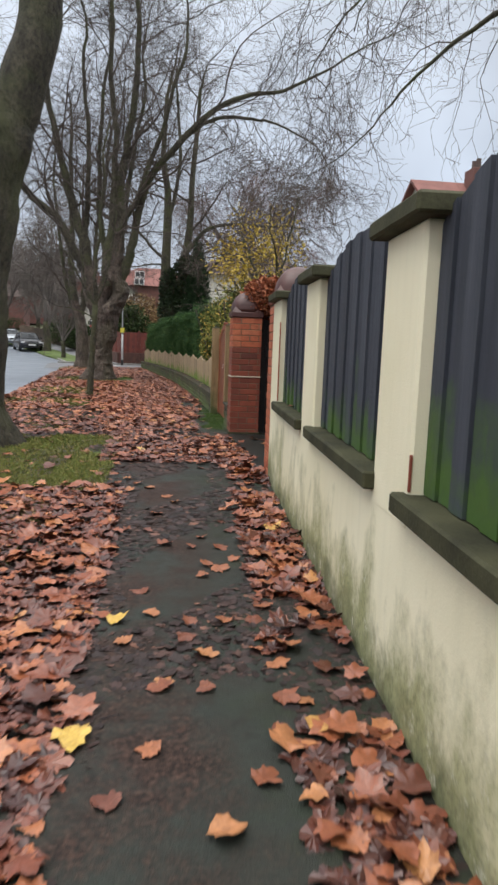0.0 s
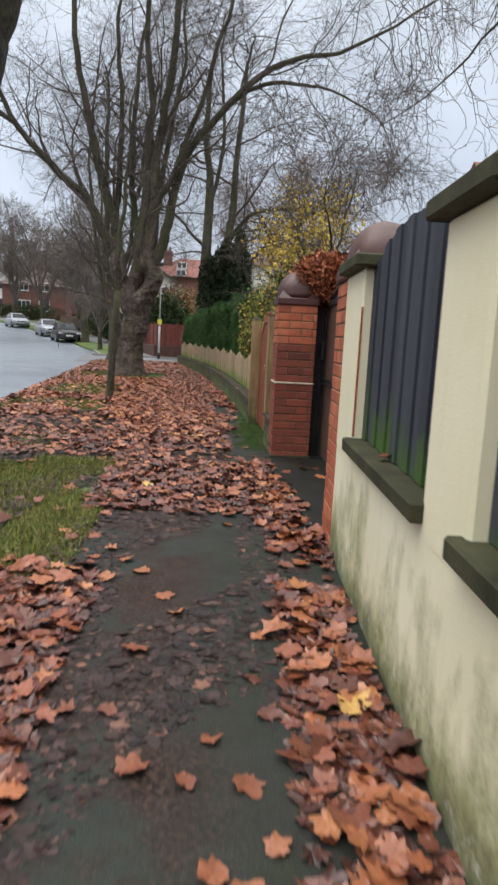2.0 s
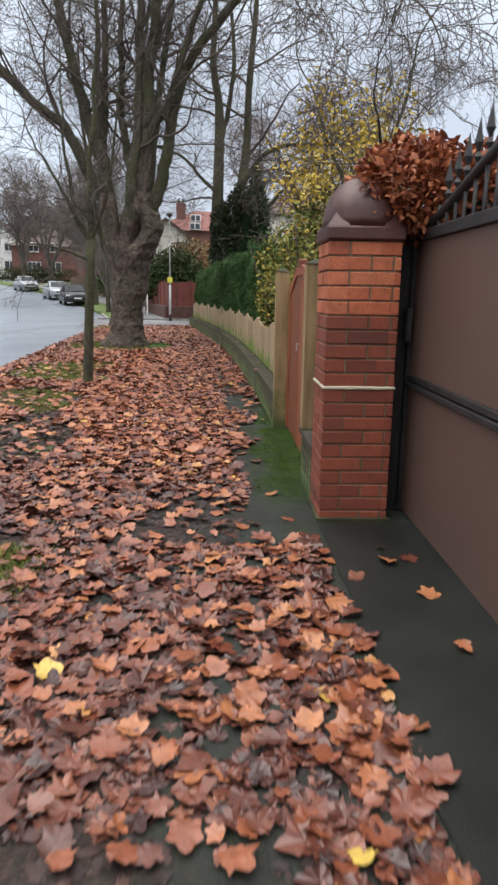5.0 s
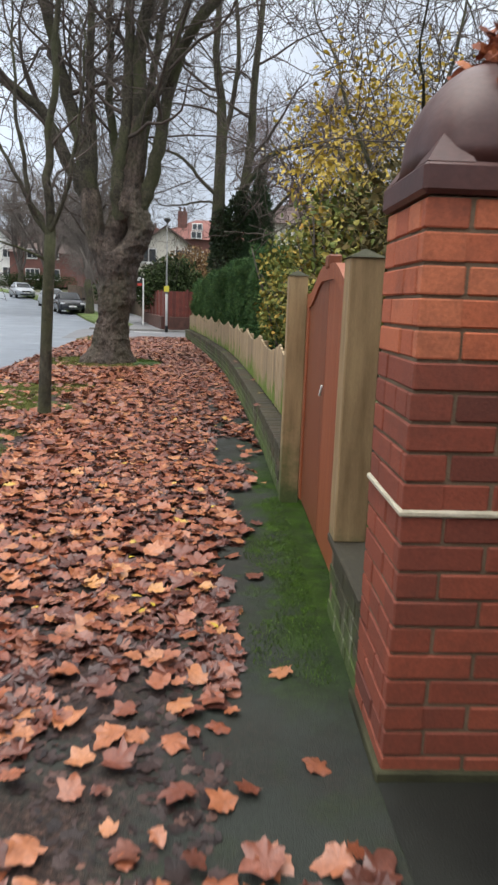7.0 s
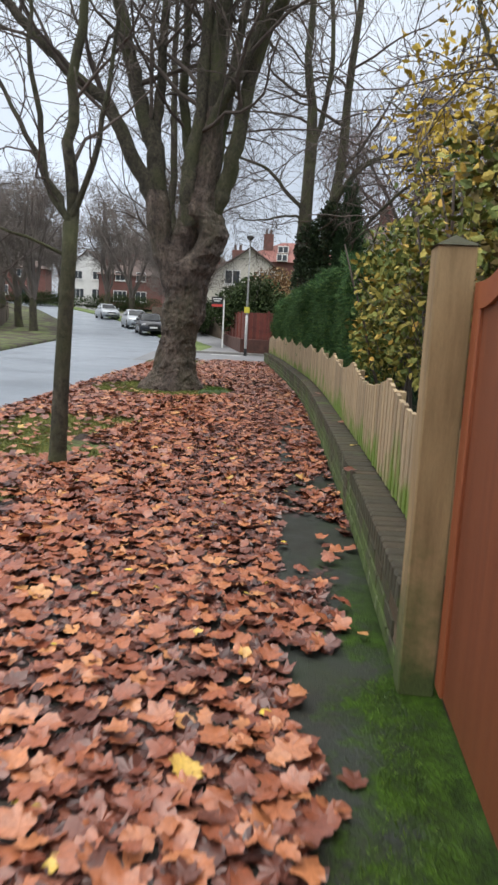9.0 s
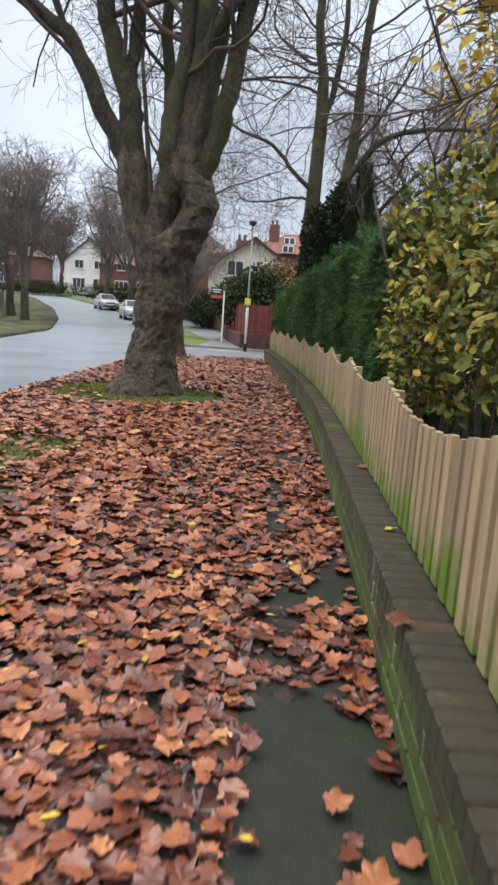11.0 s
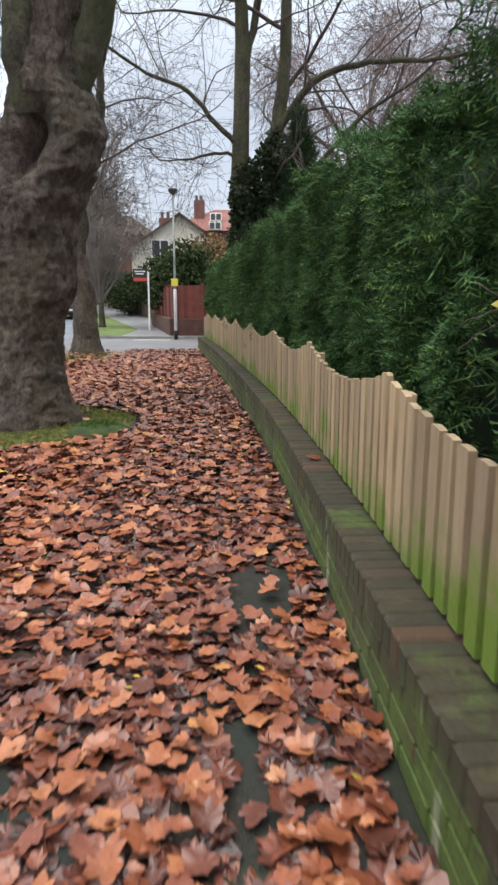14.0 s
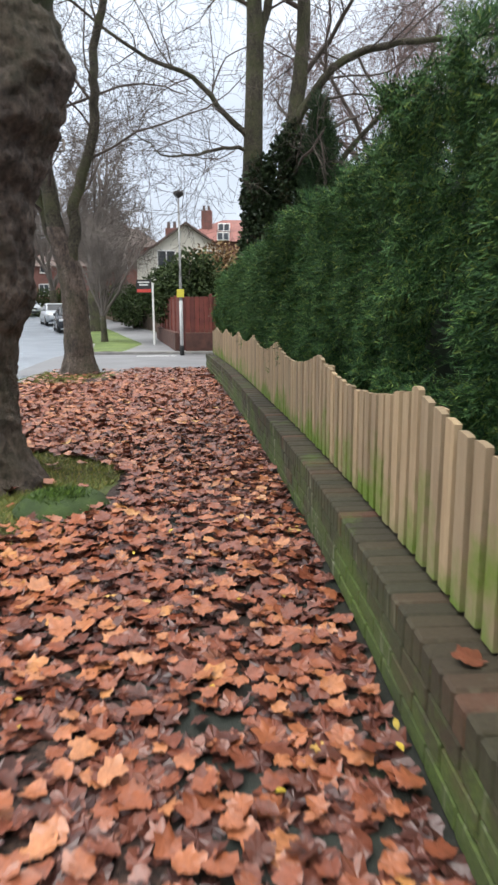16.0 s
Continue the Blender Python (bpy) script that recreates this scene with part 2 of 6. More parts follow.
def mossy_brick(name, pick):
    """Old dark bricks with lime runs and vivid green moss low on the face."""
    k = Nodes(name)
    col = k.ramp(k.random() if pick == "object" else k.island(), [(0.0, (0.022, 0.016, 0.010)), (0.5, (0.032, 0.022, 0.013)), (0.93, (0.046, 0.029, 0.017)), (1.0, (0.09, 0.035, 0.022))])
    f = k.noise(80.0, 5.0, 0.7)
    col = k.mix(0.6, col, k.ramp(f, [(0.3, (0.5, 0.5, 0.5)), (0.7, (1.3, 1.3, 1.3))]), "MULTIPLY")
    z = k.axis(2)
    m = k.span(k.math("ADD", z, k.span(k.noise(2.4, 6.0, 0.68), 0.3, 0.7, 0.26, -0.26)), 0.10, 0.26, 1.0, 0.0)
    col = k.mix(k.math("MULTIPLY", m, 0.9), col, k.ramp(f, [(0.3, (0.030, 0.055, 0.008)), (0.7, (0.11, 0.18, 0.020))]))
    runs = k.math("MULTIPLY", k.span(k.noise(14.0, 3.0, 0.6, stretch=(1, 1, 0.12)), 0.60, 0.68), k.span(z, 0.34, 0.28))
    col = k.mix(k.math("MULTIPLY", runs, 0.8), col, (0.34, 0.34, 0.24))
    thin = k.math("MULTIPLY", k.span(k.noise(1.3, 5.0), 0.35, 0.65, 0.15, 0.75), k.span(z, 0.345, 0.29, 0.3, 1.0))
    col = k.mix(thin, col, k.ramp(f, [(0.3, (0.030, 0.038, 0.014)), (0.7, (0.075, 0.088, 0.032))]))
    pale = k.span(k.noise(11.0, 6.0, 0.7), 0.58, 0.70, 0.0, 0.45)
    col = k.mix(pale, col, (0.085, 0.08, 0.05))
    return k.done(col, 0.8, f, 0.6, 0.006)


M = {}
M["cream"] = cream_render()
M["path"] = tarmac_path()
M["verge"] = verge_soil()
M["drive"] = plain("wet_drive_tarmac", (0.008, 0.009, 0.008), (0.020, 0.022, 0.018), 3.0, 0.5, 180.0, 0.4, 0.004, spec=0.3)
M["road"] = wet_road()
M["ground"] = plain("rough_ground", (0.05, 0.05, 0.025), (0.09, 0.10, 0.04), 0.3, 0.95)
M["lawn"] = plain("lawn_grass", (0.055, 0.088, 0.017), (0.11, 0.155, 0.034), 0.8, 0.9, 30.0, 0.8, 0.02)
M["kerb"] = plain("kerb_stone", (0.16, 0.155, 0.145), (0.27, 0.26, 0.245), 3.0, 0.8, pick="object")
M["footway"] = plain("footway_asphalt", (0.11, 0.112, 0.118), (0.165, 0.168, 0.175), 0.9, 0.55)
M["sill"] = plain("mossy_coping", (0.026, 0.026, 0.015), (0.068, 0.068, 0.036), 5.0, 0.75, 90.0, 0.5, spec=0.2)
M["slate_board"] = algae("slate_painted_board", (0.022, 0.027, 0.040), (0.045, 0.052, 0.070), (0.06, 0.13, 0.015), 0.66, 0.93, (14, 14, 0.6), True, 3.0)
M["picket"] = algae("weathered_picket", (0.30, 0.22, 0.13), (0.43, 0.33, 0.205), (0.17, 0.26, 0.03), 0.33, 0.54, (10, 10, 0.7), True, 3.0)
M["post_wood"] = algae("treated_post", (0.19, 0.125, 0.058), (0.34, 0.24, 0.12), (0.085, 0.11, 0.03), 0.05, 0.45, (7, 7, 0.8), False, 3.0)
M["gate_wood"] = plain("stained_gate_wood", (0.17, 0.046, 0.017), (0.26, 0.078, 0.03), 2.5, 0.5, 60.0, 0.3, 0.003, stretch=(9, 9, 0.5), pick="object")
M["gate_panel"] = plain("brown_gate_panel", (0.105, 0.062, 0.048), (0.125, 0.075, 0.058), 0.8, 0.5, 200.0, 0.08, 0.002)
M["iron"] = plain("black_iron", (0.012, 0.012, 0.013), (0.03, 0.028, 0.027), 9.0, 0.5, 90.0, 0.3, 0.003)
M["brick_a"] = brick_faces("bright_red_brick", [(0.0, (0.34, 0.085, 0.04)), (0.5, (0.43, 0.115, 0.05)), (1.0, (0.50, 0.16, 0.075))], "object")
M["brick_b"] = brick_faces("dark_red_brick", [(0.0, (0.12, 0.032, 0.020)), (0.15, (0.185, 0.046, 0.026)), (0.7, (0.23, 0.055, 0.029)), (1.0, (0.27, 0.066, 0.034))], "object")
M["mortar"] = plain("lime_mortar", (0.12, 0.082, 0.05), (0.19, 0.135, 0.085), 8.0, 0.9, 120.0, 0.6, 0.006)
M["band"] = plain("pale_mortar_band", (0.42, 0.38, 0.28), (0.56, 0.52, 0.40), 12.0, 0.9, 120.0, 0.6, 0.006)
M["dome"] = plain("purple_brown_terracotta", (0.055, 0.021, 0.018), (0.105, 0.040, 0.032), 3.0, 0.42, 60.0, 0.2, 0.004)
M["mossbrick"] = mossy_brick("mossy_wall_brick", "object")
M["mossbrick_far"] = mossy_brick("mossy_wall_brick_far", "island")
M["bark"] = bark("plane_bark", (0.030, 0.022, 0.018), (0.080, 0.060, 0.048), (0.17, 0.135, 0.11), 0.25)
M["branch"] = bark("branch_bark", (0.026, 0.023, 0.016), (0.052, 0.046, 0.030), (0.088, 0.080, 0.054), 0.7)
M["twig"] = plain("brown_twigs", (0.055, 0.042, 0.035), (0.095, 0.075, 0.062), 2.0, 0.85)
M["far_twig"] = plain("grey_brown_twigs", (0.105, 0.088, 0.078), (0.17, 0.145, 0.13), 1.0, 0.9)
M["birch_twig"] = plain("birch_twigs", (0.13, 0.085, 0.078), (0.20, 0.14, 0.13), 1.0, 0.9)
M["leaf"] = leafy("fallen_plane_leaf", [(0.0, (0.085, 0.031, 0.022)), (0.25, (0.185, 0.056, 0.031)), (0.55, (0.275, 0.090, 0.043)), (0.82, (0.355, 0.132, 0.060)), (0.96, (0.43, 0.185, 0.080)), (0.996, (0.48, 0.235, 0.08)), (1.0, (0.60, 0.44, 0.10))], rough=0.30, spec=0.55)
M["leaf_one"] = leafy("single_fallen_leaf", [(0.0, (0.12, 0.042, 0.028)), (0.4, (0.23, 0.079, 0.040)), (0.75, (0.32, 0.125, 0.058)), (0.992, (0.41, 0.19, 0.08)), (1.0, (0.60, 0.44, 0.08))], "object", rough=0.40)
M["mulch"] = leafy("rotted_leaf_scraps", [(0.0, (0.040, 0.018, 0.016)), (0.45, (0.105, 0.038, 0.028)), (0.8, (0.18, 0.063, 0.041)), (1.0, (0.25, 0.10, 0.06))], rough=0.32, spec=0.5)
M["matted"] = leafy("matted_leaf_mould", [(0.0, (0.013, 0.009, 0.009)), (0.5, (0.032, 0.020, 0.018)), (0.85, (0.058, 0.034, 0.030)), (0.97, (0.12, 0.066, 0.052)), (1.0, (0.22, 0.105, 0.07))], rough=0.5, spec=0.3)
M["moss"] = leafy("cushion_moss", [(0.0, (0.018, 0.045, 0.005)), (0.5, (0.05, 0.11, 0.010)), (1.0, (0.12, 0.21, 0.02))])
M["grass"] = leafy("verge_grass", [(0.0, (0.075, 0.10, 0.020)), (0.45, (0.15, 0.19, 0.038)), (0.8, (0.24, 0.255, 0.06)), (1.0, (0.33, 0.26, 0.10))])
M["conifer"] = leafy("conifer_spray", [(0.0, (0.014, 0.038, 0.019)), (0.5, (0.045, 0.115, 0.040)), (0.86, (0.095, 0.20, 0.060)), (1.0, (0.20, 0.27, 0.06))], rough=0.7, spec=0.18)
M["cypress"] = leafy("cypress_spray", [(0.0, (0.010, 0.026, 0.012)), (0.6, (0.026, 0.058, 0.024)), (1.0, (0.06, 0.11, 0.04))], rough=0.65, spec=0.25)
M["stone_moss"] = plain("stone_moss", (0.018, 0.038, 0.008), (0.05, 0.085, 0.016), 9.0, 0.9, 120.0, 0.8, 0.01)
# near-black green: the shade deep inside the hedges, put into the colour
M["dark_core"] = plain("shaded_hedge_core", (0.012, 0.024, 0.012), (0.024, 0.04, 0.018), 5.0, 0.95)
M["beech"] = leafy("copper_beech_leaf", [(0.0, (0.12, 0.034, 0.017)), (0.5, (0.28, 0.082, 0.036)), (1.0, (0.45, 0.17, 0.075))], spec=0.25)
M["bush_leaf"] = leafy("yellowing_bush_leaf", [(0.0, (0.05, 0.075, 0.018)), (0.38, (0.12, 0.155, 0.036)), (0.74, (0.25, 0.24, 0.055)), (0.94, (0.44, 0.36, 0.085)), (1.0, (0.56, 0.34, 0.07))], rough=0.65, spec=0.2)
M["olive_leaf"] = leafy("olive_brown_leaf", [(0.0, (0.035, 0.034, 0.014)), (0.5, (0.075, 0.066, 0.028)), (1.0, (0.14, 0.11, 0.042))], rough=0.8, spec=0.1)
M["yellow_leaf"] = leafy("clear_yellow_leaf", [(0.0, (0.32, 0.24, 0.03)), (0.5, (0.50, 0.37, 0.04)), (1.0, (0.62, 0.46, 0.07))])
M["ivy"] = leafy("ivy_leaf", [(0.0, (0.010, 0.022, 0.008)), (0.6, (0.022, 0.044, 0.015)), (1.0, (0.045, 0.075, 0.025))])
M["dark_leaf"] = leafy("dark_purple_leaf", [(0.0, (0.016, 0.012, 0.014)), (0.6, (0.06, 0.03, 0.03)), (1.0, (0.22, 0.20, 0.21))])
M["far_leaf"] = leafy("tawny_shrub_leaf", [(0.0, (0.10, 0.058, 0.032)), (0.5, (0.20, 0.125, 0.065)), (1.0, (0.32, 0.235, 0.12))], rough=0.8, spec=0.12)
M["green_leaf"] = leafy("dull_green_leaf", [(0.0, (0.016, 0.030, 0.012)), (1.0, (0.06, 0.088, 0.032))], rough=0.8, spec=0.12)
M["red_board"] = plain("red_brown_fence_board", (0.095, 0.022, 0.016), (0.16, 0.036, 0.024), 3.0, 0.7, pick="object")
M["house_brick"] = plain("house_red_brick", (0.13, 0.058, 0.048), (0.18, 0.080, 0.066), 1.5, 0.85)
M["corner_brick"] = plain("dark_corner_brick", (0.045, 0.020, 0.015), (0.10, 0.042, 0.030), 4.0, 0.85)
M["house_white"] = plain("white_house_render", (0.62, 0.62, 0.60), (0.76, 0.76, 0.74), 1.0, 0.8)
M["house_cream"] = plain("pale_house_render", (0.56, 0.53, 0.46), (0.68, 0.65, 0.58), 1.0, 0.8)
M["roof_red"] = plain("red_roof_tile", (0.15, 0.058, 0.048), (0.22, 0.085, 0.068), 2.0, 0.8)
M["roof_brown"] = plain("brown_roof_tile", (0.075, 0.052, 0.045), (0.12, 0.082, 0.07), 2.0, 0.8)
M["white_paint"] = plain("white_paint", (0.66, 0.66, 0.64), (0.78, 0.78, 0.76), 4.0, 0.5)
M["steel"] = plain("galvanised_steel", (0.22, 0.22, 0.215), (0.32, 0.32, 0.31), 5.0, 0.5, metal=0.4)
M["black"] = plain("black_plastic", (0.012, 0.012, 0.012), (0.025, 0.025, 0.025), 8.0, 0.5)
M["yellow"] = plain("yellow_notice", (0.62, 0.55, 0.05), (0.70, 0.62, 0.08), 8.0, 0.5)
M["red"] = plain("red_board_paint", (0.45, 0.04, 0.03), (0.52, 0.06, 0.04), 8.0, 0.5)
M["timber_dark"] = plain("dark_garden_fence", (0.07, 0.05, 0.035), (0.13, 0.095, 0.065), 3.0, 0.85, pick="object")
M["rubber"] = plain("tyre_rubber", (0.012, 0.012, 0.012), (0.022, 0.022, 0.022), 9.0, 0.8)
M["car_black"] = plain("black_car_paint", (0.012, 0.014, 0.018), (0.02, 0.022, 0.028), 2.0, 0.22, 300.0, 0.02)
M["car_silver"] = plain("silver_car_paint", (0.34, 0.37, 0.40), (0.42, 0.45, 0.48), 2.0, 0.3, 300.0, 0.02, metal=0.3)
glass_k = Nodes("window_glass")
M["glass"] = glass_k.done(glass_k.mix(glass_k.noise(1.5), (0.03, 0.035, 0.04), (0.07, 0.08, 0.09)), 0.08)
lamp_k = Nodes("headlamp_glass")
M["lamp_glass"] = lamp_k.done(lamp_k.mix(lamp_k.noise(9.0), (0.5, 0.5, 0.52), (0.7, 0.7, 0.72)), 0.1)


# ---- builders ----
def mesh_of(name, verts, faces, material, smooth=False):
    me = bpy.data.meshes.new(name)
    me.from_pydata([tuple(v) for v in verts], [], [tuple(int(i) for i in f) for f in faces])
    me.materials.append(material)
    if smooth:
        me.polygons.foreach_set("use_smooth", [True] * len(me.polygons))
    return me


def part(name, bm, material, parent=None, label="", smooth=False):
    """Links a bmesh as one mesh object under a thing or a part."""
    me = bpy.data.meshes.new(name)
    bm.to_mesh(me)
    bm.free()
    me.materials.append(material)
    if smooth:
        me.polygons.foreach_set("use_smooth", [True] * len(me.polygons))
    ob = new(name, me)
    ob.parent = parent
    if label:
        tagged(ob, label)
    return ob


def piece(name, me, parent=None, m=None, label=""):
    ob = new(name, me)
    ob.parent = parent
    if m is not None:
        ob.matrix_basis = m
    if label:
        tagged(ob, label)
    return ob


def thing(name, label, category, m=None, group="", kind=""):
    ob = new(name)
    ob.empty_display_size = 0.1
    if m is not None:
        ob.matrix_basis = m
    return tagged(ob, label, category, group, kind)


def box(x0, x1, y0, y1, z0, z1, bevel=0.006, bm=None):
    bm = bm or bmesh.new()
    vs = bmesh.ops.create_cube(bm, size=1.0)["verts"]
    for v in vs:
        v.co = Vector(((x0 + x1) / 2 + v.co.x * (x1 - x0), (y0 + y1) / 2 + v.co.y * (y1 - y0), (z0 + z1) / 2 + v.co.z * (z1 - z0)))
    if bevel:
        es = list({e for v in vs for e in v.link_edges})
        bmesh.ops.bevel(bm, geom=es, offset=bevel, segments=1, profile=0.5, affect="EDGES")
    return bm


def box_mesh(name, sx, sy, sz, material, bevel=0.004):
    """A bevelled block centred on its own origin, as mesh data to share."""
    bm = box(-sx / 2, sx / 2, -sy / 2, sy / 2, -sz / 2, sz / 2, bevel)
    me = bpy.data.meshes.new(name)
    bm.to_mesh(me)
    bm.free()
    me.materials.append(material)
    return me


def extrude_outline(outline, depth, bevel=0.0):
    """A prism: outline in (a, z), laid in the y-z plane and pushed along x by depth."""
    bm = bmesh.new()
    a = [bm.verts.new((0, p, q)) for p, q in outline]
    b = [bm.verts.new((depth, p, q)) for p, q in outline]
    bm.faces.new(a)
    bm.faces.new(list(reversed(b)))
    n = len(a)
    for i in range(n):
        bm.faces.new((a[i], b[i], b[(i + 1) % n], a[(i + 1) % n]))
    bmesh.ops.recalc_face_normals(bm, faces=bm.faces)
    if bevel:
        bmesh.ops.bevel(bm, geom=list(bm.edges), offset=bevel, segments=1, affect="EDGES")
    return bm


def lathe(profile, sides=20, lump=0.0, seed=0, square=0.0):
    """Surface of revolution from (radius, z) rows, closed at both ends."""
    bm = bmesh.new()
    rings = []
    for r, z in profile:
        ring = []
        for i in range(sides):
            a = 2 * math.pi * i / sides
            k = 1 + lump * noise.noise(Vector((math.cos(a) * 1.5 + seed, math.sin(a) * 1.5, z * 2)))
            if square:
                k *= (abs(math.cos(a)) ** square + abs(math.sin(a)) ** square) ** (-1 / square)
            ring.append(bm.verts.new((r * k * math.cos(a), r * k * math.sin(a), z)))
        rings.append(ring)
    for a, b in zip(rings, rings[1:]):
        for i in range(sides):
            bm.faces.new((a[i], a[(i + 1) % sides], b[(i + 1) % sides], b[i]))
    bm.faces.new(list(reversed(rings[0])))
    bm.faces.new(rings[-1])
    return bm


class Soup:
    """Vertices and faces gathered for one mesh."""

    def __init__(self):
        self.v, self.f = [], []

    def add(self, other):
        o = len(self.v)
        self.v += other.v
        self.f += [tuple(i + o for i in face) for face in other.f]

    def tube(self, pts, rad, sides):
        base, ref = len(self.v), Vector((0.31, 0.87, 0.38))
        n = len(pts)
        for i, (p, r) in enumerate(zip(pts, rad)):
            t = (pts[min(i + 1, n - 1)] - pts[max(i - 1, 0)]).normalized()
            a = t.cross(ref)
            if a.length < 1e-3:
                a = t.cross(Vector((1, 0, 0)))
            a.normalize()
            b = t.cross(a)
            for s in range(sides):
                g = 2 * math.pi * s / sides
                q = p + a * (r * math.cos(g)) + b * (r * math.sin(g))
                self.v.append((q.x, q.y, q.z))
        for i in range(n - 1):
            for s in range(sides):
                k, j = base + i * sides, (s + 1) % sides
                self.f.append((k + s, k + j, k + sides + j, k + sides + s))
        self.f.append(tuple(base + (n - 1) * sides + s for s in range(sides)))

    def object(self, name, material, parent=None, smooth=True, label=""):
        return piece(name, mesh_of(name, self.v, self.f, material, smooth), parent, None, label)


def scatter(template, places, turns, sizes):
    """Copies of a small template (verts, faces) at the places, by rotation matrices and sizes, joined to arrays."""
    tv, tf = np.array(template[0], float), template[1]
    n, k = len(places), len(tv)
    v = np.einsum("nij,kj->nki", turns, tv) * np.asarray(sizes)[:, None, None] + np.asarray(places)[:, None, :]
    f = [[i * k + a for a in face] for i in range(n) for face in tf]
    return v.reshape(-1, 3), f


def rotations(rng, n, tilt):
    """Random turns about z, then a lean of up to about tilt radians."""
    a, b, c = rng.uniform(0, 2 * math.pi, n), rng.normal(0, tilt, n), rng.normal(0, tilt, n)
    def rot(i, j, t):
        m = np.tile(np.eye(3), (n, 1, 1))
        m[:, i, i], m[:, j, j], m[:, i, j], m[:, j, i] = np.cos(t), np.cos(t), -np.sin(t), np.sin(t)
        return m
    return rot(1, 2, b) @ rot(0, 2, c) @ rot(0, 1, a)


def facing(rng, normals, spread, droop=0.0):
    """Rotations whose x axis points along the normals, shaken by spread."""
    x = np.asarray(normals, float) + rng.normal(0, spread, (len(normals), 3)) + np.array((0, 0, -droop))
    x /= np.linalg.norm(x, axis=1, keepdims=True)
    r = rng.normal(0, 1, x.shape)
    y = np.cross(x, r)
    y /= np.linalg.norm(y, axis=1, keepdims=True)
    z = np.cross(x, y)
    return np.stack((x, y, z), axis=2)


def plane_leaf(seed):
    """A broad five-lobed plane-tree leaf, about 1 across, toothed, curled and crumpled."""
    r = random.Random(seed)
    v = [(0.0, 0.0, 0.0)]
    lobes = [(-1.95, 0.36), (-0.98, 0.47), (0.0, 0.54), (0.98, 0.47), (1.95, 0.36)]
    lobes = [(a + r.uniform(-0.12, 0.12), k * r.uniform(0.85, 1.12)) for a, k in lobes]
    n = 23
    c1, c2, ang = r.uniform(-0.6, 1.2), r.uniform(-0.4, 0.9), r.uniform(0, 3.14)
    for i in range(n):
        a = -2.75 + 5.5 * i / (n - 1)
        k = 0.29
        for la, lk in lobes:
            k = max(k, lk - 0.48 * abs(a - la) ** 1.35)
        k *= 1 + (0.05 if i % 2 else -0.04) + r.uniform(-0.09, 0.07)
        x, y = k * math.cos(a), k * math.sin(a)
        u, w = x * math.cos(ang) + y * math.sin(ang), -x * math.sin(ang) + y * math.cos(ang)
        v.append((x, y, c1 * u * u + c2 * w * w + r.uniform(-0.045, 0.045)))
    return v, [(0, i, i + 1) for i in range(1, n)] + [(0, n, 1)]


LEAVES = [plane_leaf(i) for i in range(14)]
DIAMOND = ([(0, 0, 0), (0.5, 0.3, 0.06), (1.0, 0, -0.05), (0.5, -0.3, 0.06)], [(0, 1, 2), (0, 2, 3)])


def torn_scrap(seed):
    """A torn, crumpled fragment of a leaf, about 1 across."""
    r = random.Random(seed)
    n = r.randint(5, 8)
    q = r.uniform(0.18, 0.7)
    v = [(0.5 * r.uniform(0.55, 1.1) * math.cos(6.283 * i / n), 0.5 * q * r.uniform(0.55, 1.1) * math.sin(6.283 * i / n), r.uniform(-0.03, 0.12)) for i in range(n)]
    return [(0.0, 0.0, 0.0)] + v, [(0, 1 + i, 1 + (i + 1) % n) for i in range(n)]


SCRAPS = [torn_scrap(50 + i) for i in range(10)]
OVAL = ([(0, 0, 0), (0.3, 0.22, 0.05), (0.7, 0.2, 0.03), (1.0, 0, -0.08), (0.7, -0.2, 0.03), (0.3, -0.22, 0.05)], [(0, 1, 5), (1, 2, 4, 5), (2, 3, 4)])
BROAD = ([(0, 0, 0), (0.25, 0.30, 0.04), (0.45, 0.24, 0.05), (0.66, 0.26, 0.0), (1.0, 0, -0.12), (0.66, -0.26, 0.0), (0.45, -0.24, 0.05), (0.25, -0.30, 0.04), (0.5, 0, -0.03)], [(0, 1, 8), (1, 2, 8), (2, 3, 8), (3, 4, 8), (4, 5, 8), (5, 6, 8), (6, 7, 8), (7, 0, 8)])
SPRAY_V, SPRAY_F = [(0, 0.02, 0), (0, -0.02, 0), (1.0, 0, -0.16)], [(0, 1, 2)]
for i in range(4):
    for s in (-1, 1):
        x0, o = 0.15 + 0.2 * i + 0.05 * s, len(SPRAY_V)
        SPRAY_V += [(x0, 0, -0.03 * i), (x0 + 0.10, 0.02 * s, -0.03 * i), (x0 + 0.24, s * (0.30 - 0.045 * i), -0.07 - 0.035 * i)]
        SPRAY_F.append((o, o + 1, o + 2))
SPRAY = (SPRAY_V, SPRAY_F)
BLADE = ([(0, -0.05, 0), (0, 0.05, 0), (0.12, 0.03, 0.55), (0.42, 0, 1.0)], [(0, 1, 2), (0, 2, 3)])


def joined(name, chunks, material, parent=None, kind="", label="", smooth=False):
    v, f, o = [], [], 0
    for cv, cf in chunks:
        v.append(cv)
        f += [[i + o for i in face] for face in cf]
        o += len(cv)
    ob = piece(name, mesh_of(name, np.concatenate(v).tolist(), f, material, smooth), parent, None, label)
    if kind:
        tagged(ob, kind=kind)
    return ob


# ---- the lie of the land ----
def rise(y):
    """The street climbs gently beyond the side road."""
    d = max(0.0, y - 46.0)
    return 0.052 * d * d / (d + 8.0) if y < 150 else 5.02


def along(rows, y):
    for (y0, x0), (y1, x1) in zip(rows, rows[1:]):
        if y <= y1:
            k = max(0.0, (y - y0) / (y1 - y0))
            return x0 + (x1 - x0) * k
    return rows[-1][1]


